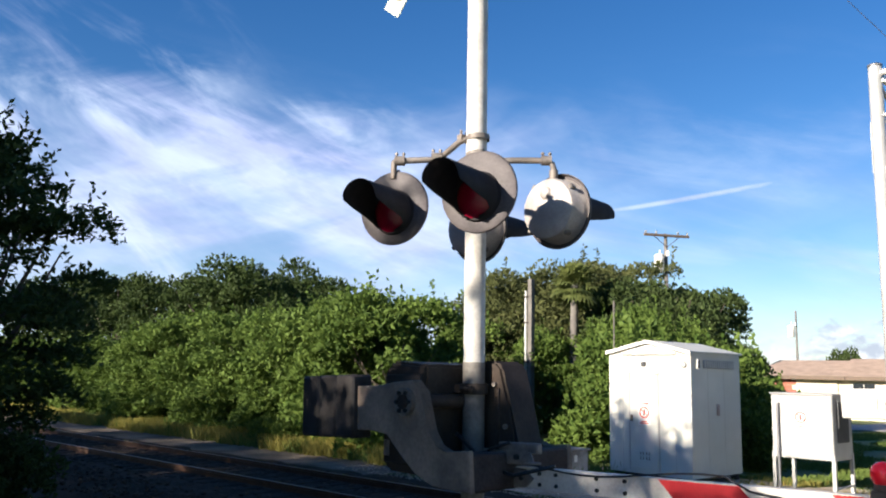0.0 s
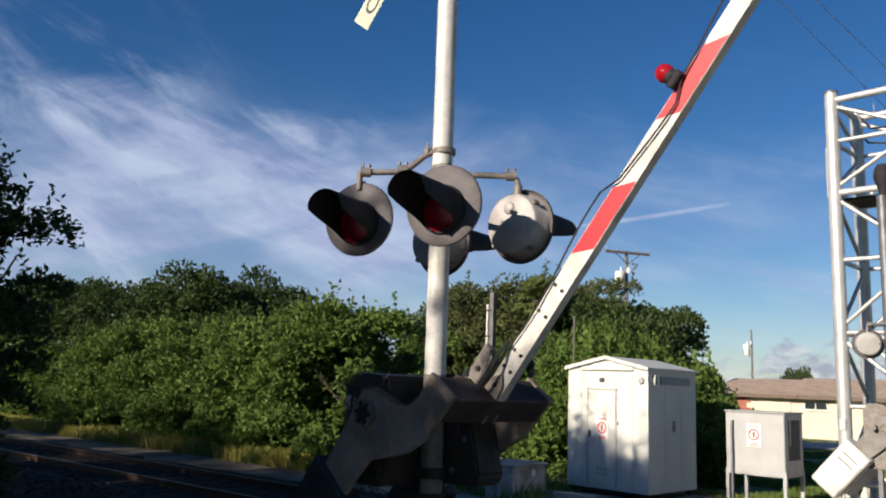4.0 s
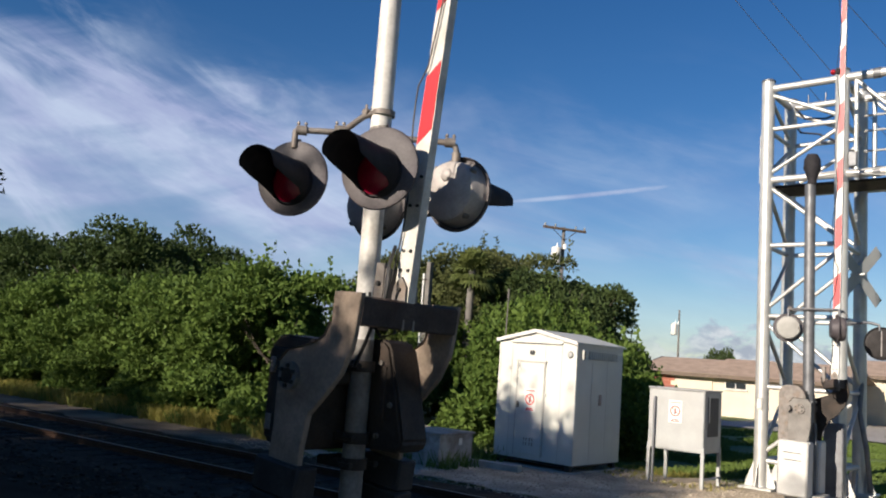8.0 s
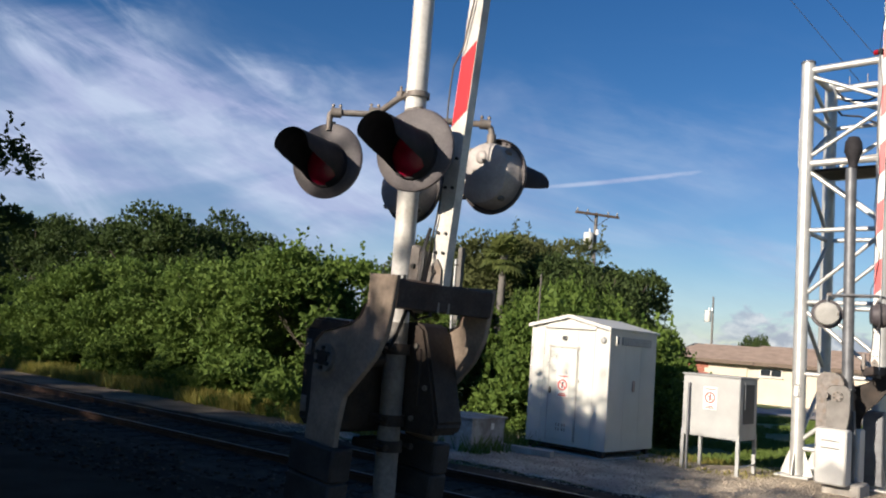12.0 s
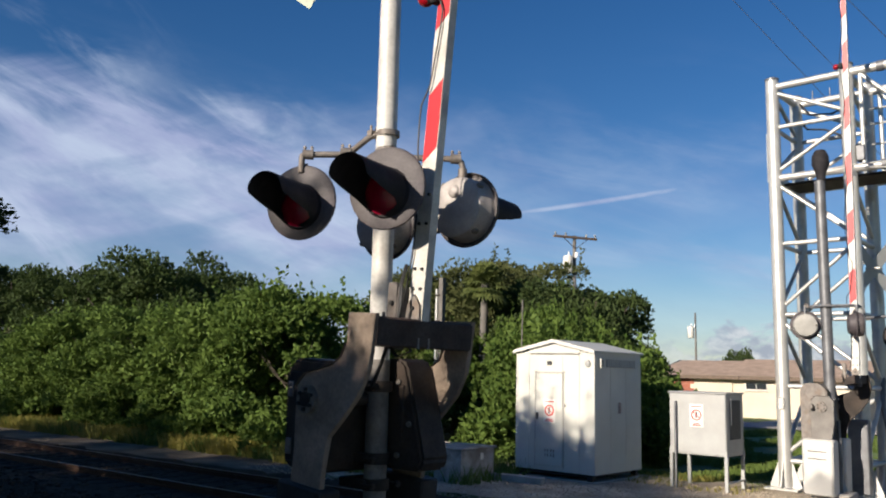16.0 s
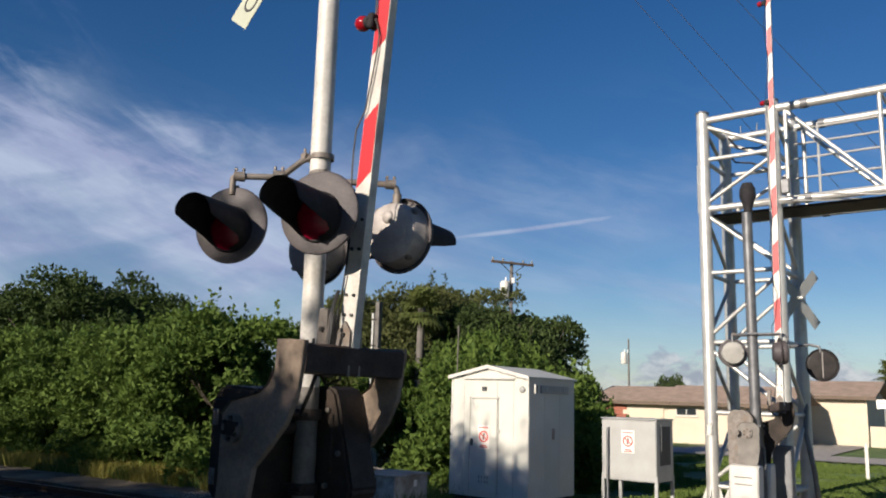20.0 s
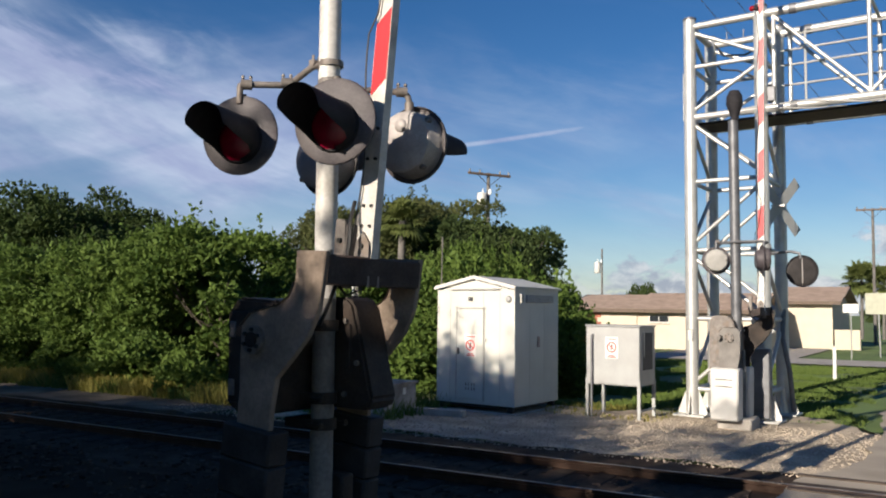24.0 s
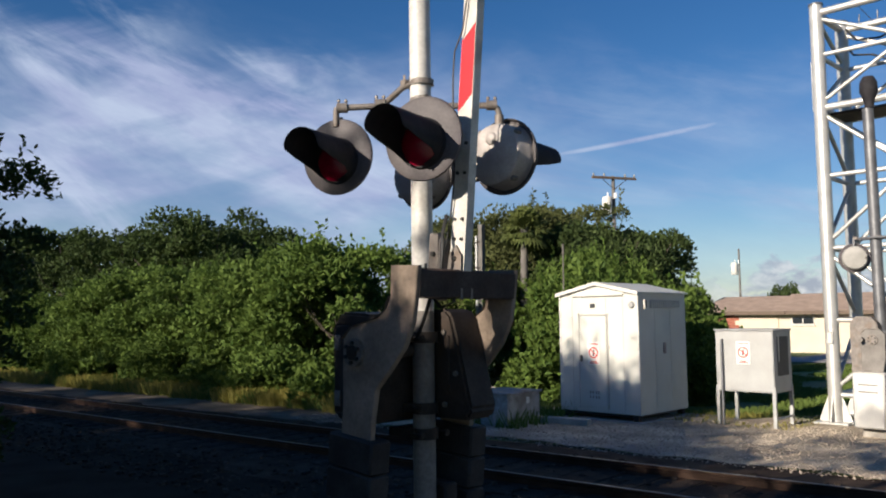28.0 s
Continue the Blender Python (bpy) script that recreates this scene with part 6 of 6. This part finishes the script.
# ---- high cloud ----
def clouds():
    """A far shell before the sky that carries the thin cloud, with azimuth and height as its coordinates."""
    R = 3000.0
    az = np.radians(np.linspace(-130, 45, 90))
    el = np.radians(np.linspace(-1, 62, 40))
    verts = [(R * math.cos(e) * math.sin(a), R * math.cos(e) * math.cos(a), R * math.sin(e)) for e in el for a in az]
    n = len(az)
    faces = [(j * n + i, j * n + n + i, j * n + n + i + 1, j * n + i + 1) for j in range(len(el) - 1) for i in range(n - 1)]
    m = bpy.data.materials.new("cirrus")
    m.use_nodes = True
    nt = m.node_tree
    nd, l = nt.nodes, nt.links
    nd.remove(nd["Principled BSDF"])
    me = raw("cloud_backdrop", verts, faces, m, True)
    layer = me.uv_layers.new(name="sky")
    flat = [(math.degrees(a), math.degrees(e)) for e in el for a in az]
    for loop in me.loops:
        layer.data[loop.index].uv = flat[loop.vertex_index]
    uvn = nd.new("ShaderNodeUVMap")
    uvn.uv_map = "sky"

    def math_node(op, a, b=None, c=None):
        x = nd.new("ShaderNodeMath")
        x.operation = op
        x.use_clamp = False
        for i, q in enumerate((a, b, c)):
            if q is None:
                continue
            if isinstance(q, (int, float)):
                x.inputs[i].default_value = q
            else:
                l.new(q, x.inputs[i])
        return x.outputs[0]

    def smooth(v, lo, hi, out0=0.0, out1=1.0):
        x = nd.new("ShaderNodeMapRange")
        x.interpolation_type = "SMOOTHSTEP"
        l.new(v, x.inputs["Value"])
        for nm, q in (("From Min", lo), ("From Max", hi), ("To Min", out0), ("To Max", out1)):
            x.inputs[nm].default_value = q
        return x.outputs[0]

    def fbm(turn, sx, sy, detail=6.0, rough=0.55, shift=(0, 0, 0), warp=0.0):
        mp = nd.new("ShaderNodeMapping")
        mp.vector_type = "POINT"
        mp.inputs["Scale"].default_value = (sx, sy, 1)
        mp.inputs["Location"].default_value = shift
        rot = nd.new("ShaderNodeVectorRotate")
        rot.rotation_type = "Z_AXIS"
        rot.inputs["Angle"].default_value = radians(turn)
        l.new(uvn.outputs[0], rot.inputs["Vector"])
        l.new(rot.outputs[0], mp.inputs["Vector"])
        t = nd.new("ShaderNodeTexNoise")
        t.inputs["Scale"].default_value, t.inputs["Detail"].default_value, t.inputs["Roughness"].default_value = 1.0, detail, rough
        t.inputs["Distortion"].default_value = warp
        l.new(mp.outputs[0], t.inputs["Vector"])
        return t.outputs["Fac"]

    sep = nd.new("ShaderNodeSeparateXYZ")
    l.new(uvn.outputs[0], sep.inputs[0])
    A, E = sep.outputs[0], sep.outputs[1]
    # the broad bank of cirrus with a soft, nearly level upper edge
    ragged = fbm(-12, 0.06, 0.16, 5.0, 0.55, (4, 2, 0), 0.6)
    edge = math_node("ADD", math_node("MULTIPLY_ADD", math_node("ADD", A, 60.0), 0.04, E), math_node("MULTIPLY", math_node("SUBTRACT", ragged, 0.5), 9.0))
    bank = math_node("MULTIPLY", smooth(edge, 19.0, 13.5), smooth(A, -30.0, -50.0, 0.22, 1.0))
    streak = fbm(-14, 0.05, 0.22, 4.0, 0.5, (3, 1, 0), 0.4)
    puff = fbm(-18, 0.07, 0.13, 5.0, 0.55, (8, 5, 0), 0.6)
    body = math_node("MULTIPLY", bank, math_node("ADD", smooth(streak, 0.38, 0.64, 0.12, 0.58), smooth(puff, 0.35, 0.75, 0.12, 0.42)))
    # the bright torn rim, and loose wisps above it
    rim = math_node("MULTIPLY", smooth(edge, 11.0, 15.5), smooth(edge, 20.0, 16.5))
    torn = math_node("MULTIPLY", rim, smooth(fbm(26, 0.09, 0.26, 5.0, 0.58, (2, 7, 0), 0.7), 0.36, 0.72, 0.0, 0.8))
    torn = math_node("MULTIPLY", torn, smooth(A, -46.0, -60.0, 0.12, 1.0))
    loose = math_node("MULTIPLY", smooth(fbm(30, 0.07, 0.20, 5.0, 0.6, (6, 3, 0), 0.8), 0.46, 0.78, 0.0, 0.5), math_node("MULTIPLY", smooth(A, -58.0, -68.0), smooth(E, 26.0, 19.0)))
    torn = math_node("ADD", torn, loose)
    # faint wisps on the right and cumulus beyond the road
    wisp = math_node("MULTIPLY", smooth(fbm(10, 0.045, 0.22, 7.0, 0.6, (11, 3, 0), 0.5), 0.46, 0.78, 0.0, 0.42), smooth(E, 24.0, 8.0))
    heap = math_node("MULTIPLY_ADD", math_node("SUBTRACT", 5.0, E), 0.075, fbm(0, 0.3, 0.5, 7.0, 0.6, (5, 2, 0), 0.3))
    heap = math_node("ADD", heap, math_node("MAXIMUM", math_node("MINIMUM", math_node("MULTIPLY", math_node("ADD", A, 8.0), 0.055), 0.14), -0.10))
    cumulus = math_node("MULTIPLY", smooth(heap, 0.48, 0.66), smooth(A, -34.0, -20.0, 0.0, 0.9))
    haze = math_node("MULTIPLY", smooth(E, 9.0, 0.0, 0.0, 0.5), smooth(A, -45.0, -62.0, 0.8, 1.3))
    # a vapour trail, thin and nearly straight
    line = math_node("ABSOLUTE", math_node("SUBTRACT", E, math_node("MULTIPLY_ADD", math_node("ADD", A, 32.0), 0.135, 11.85)))
    trail = math_node("MULTIPLY", smooth(line, 0.30, 0.02), math_node("MULTIPLY", smooth(A, -42.0, -33.0), smooth(A, -24.6, -26.6)))
    trail = math_node("MULTIPLY", trail, smooth(fbm(-8, 0.5, 2.0, 4.0, 0.6), 0.2, 0.6, 0.4, 0.74))
    cover = body
    for q in (torn, wisp, cumulus, haze, trail):
        cover = math_node("MAXIMUM", cover, q) if q in (cumulus, trail, haze) else math_node("ADD", cover, q)
    clampn = math_node("MINIMUM", cover, 0.9)
    tr, em, mx = nd.new("ShaderNodeBsdfTransparent"), nd.new("ShaderNodeEmission"), nd.new("ShaderNodeMixShader")
    shade = nd.new("ShaderNodeMix")
    shade.data_type = "RGBA"
    l.new(smooth(fbm(20, 0.08, 0.25, 5.0, 0.6, (1, 9, 0)), 0.35, 0.65), shade.inputs["Factor"])
    shade.inputs["A"].default_value, shade.inputs["B"].default_value = CLOUD_SHADE, CLOUD_LIGHT
    bright = nd.new("ShaderNodeMix")
    bright.data_type = "RGBA"
    l.new(cumulus, bright.inputs["Factor"])
    l.new(shade.outputs["Result"], bright.inputs["A"])
    puffs = nd.new("ShaderNodeMix")
    puffs.data_type = "RGBA"
    l.new(smooth(fbm(0, 0.5, 0.8, 5.0, 0.6, (4, 4, 0), 0.4), 0.38, 0.62), puffs.inputs["Factor"])
    puffs.inputs["A"].default_value, puffs.inputs["B"].default_value = (0.33, 0.37, 0.44, 1), (0.66, 0.68, 0.68, 1)
    l.new(puffs.outputs["Result"], bright.inputs["B"])
    l.new(bright.outputs["Result"], em.inputs["Color"])
    em.inputs["Strength"].default_value = CLOUD_GLOW
    l.new(clampn, mx.inputs[0])
    l.new(tr.outputs[0], mx.inputs[1])
    l.new(em.outputs[0], mx.inputs[2])
    l.new(mx.outputs[0], nd["Material Output"].inputs["Surface"])
    tagged(new("cloud_backdrop", me), "thin white cirrus cloud in a blue sky", "backdrop", kind="structure")


CLOUD_SHADE, CLOUD_LIGHT, CLOUD_GLOW = (0.36, 0.41, 0.60, 1), (0.51, 0.59, 0.73, 1), 0.62

ground()
road()
track()
near_signal()
near_arm = gate_arm("gate_arm", (-3.24, 3.87, 1.87), 7.6, "white and red striped gate arm with black counterweights", -0.50, 0.36, -0.10, False, 1.55, (2.57, 5.1), -0.435)
far_signal()
far_arm = gate_arm("far_gate_arm", (-3.84, 15.3, 1.63), 9.6, "white and red striped far gate arm with white counterweights", -0.36, 0.36, -0.05, True, 1.80, (6.02, 8.0), -0.47, 1.03, 0.54)
tower()
bungalow()
cabinet()
neighbourhood()
clouds()
plants()
stones("ballast_stones", 5200, (-22, -1.1, 5.9, 10.9), 0.045, M["stone"], "loose ballast stones along the track, coloured dark for tree shade", 1)
stones("road_edge_stones", 700, (-1.9, -0.9, 4.6, 8.3), 0.026, M["stone"], "loose chippings along the road edge, coloured dark for tree shade", 3, 0.01)
stones("gravel_pebbles", 12000, (-13, -0.2, 11.4, 16.2), 0.017, M["pebble"], "loose pale pebbles round the equipment", 2, 0.004)


# ---- what moves ----
def motions():
    near = [(0, 2.2), (1.45, 2.2), (1.75, 5.9), (2.0, 12.2), (2.5, 22.6), (3.5, 42.0), (4.5, 60.2), (5.0, 68.2), (5.5, 75.5), (6.0, 81.6), (6.5, 83.8), (7.0, 84.7), (7.5, 84.9), (28, 84.9)]
    far = [(0, 1.0), (1.35, 1.0), (1.75, 5.0), (2.0, 10.0), (2.5, 20.0), (3.5, 39.0), (4.5, 57.0), (5.0, 65.0), (5.5, 72.0), (6.0, 78.5), (6.5, 83.2), (7.0, 87.3), (7.5, 89.2), (28, 89.2)]
    walk(near_arm, [(t, pose(-3.24, 3.87, 1.87, 0, -a, 0)) for t, a in near])
    walk(far_arm, [(t, pose(-3.84, 15.3, 1.63, 0, -a, 0)) for t, a in far])


motions()
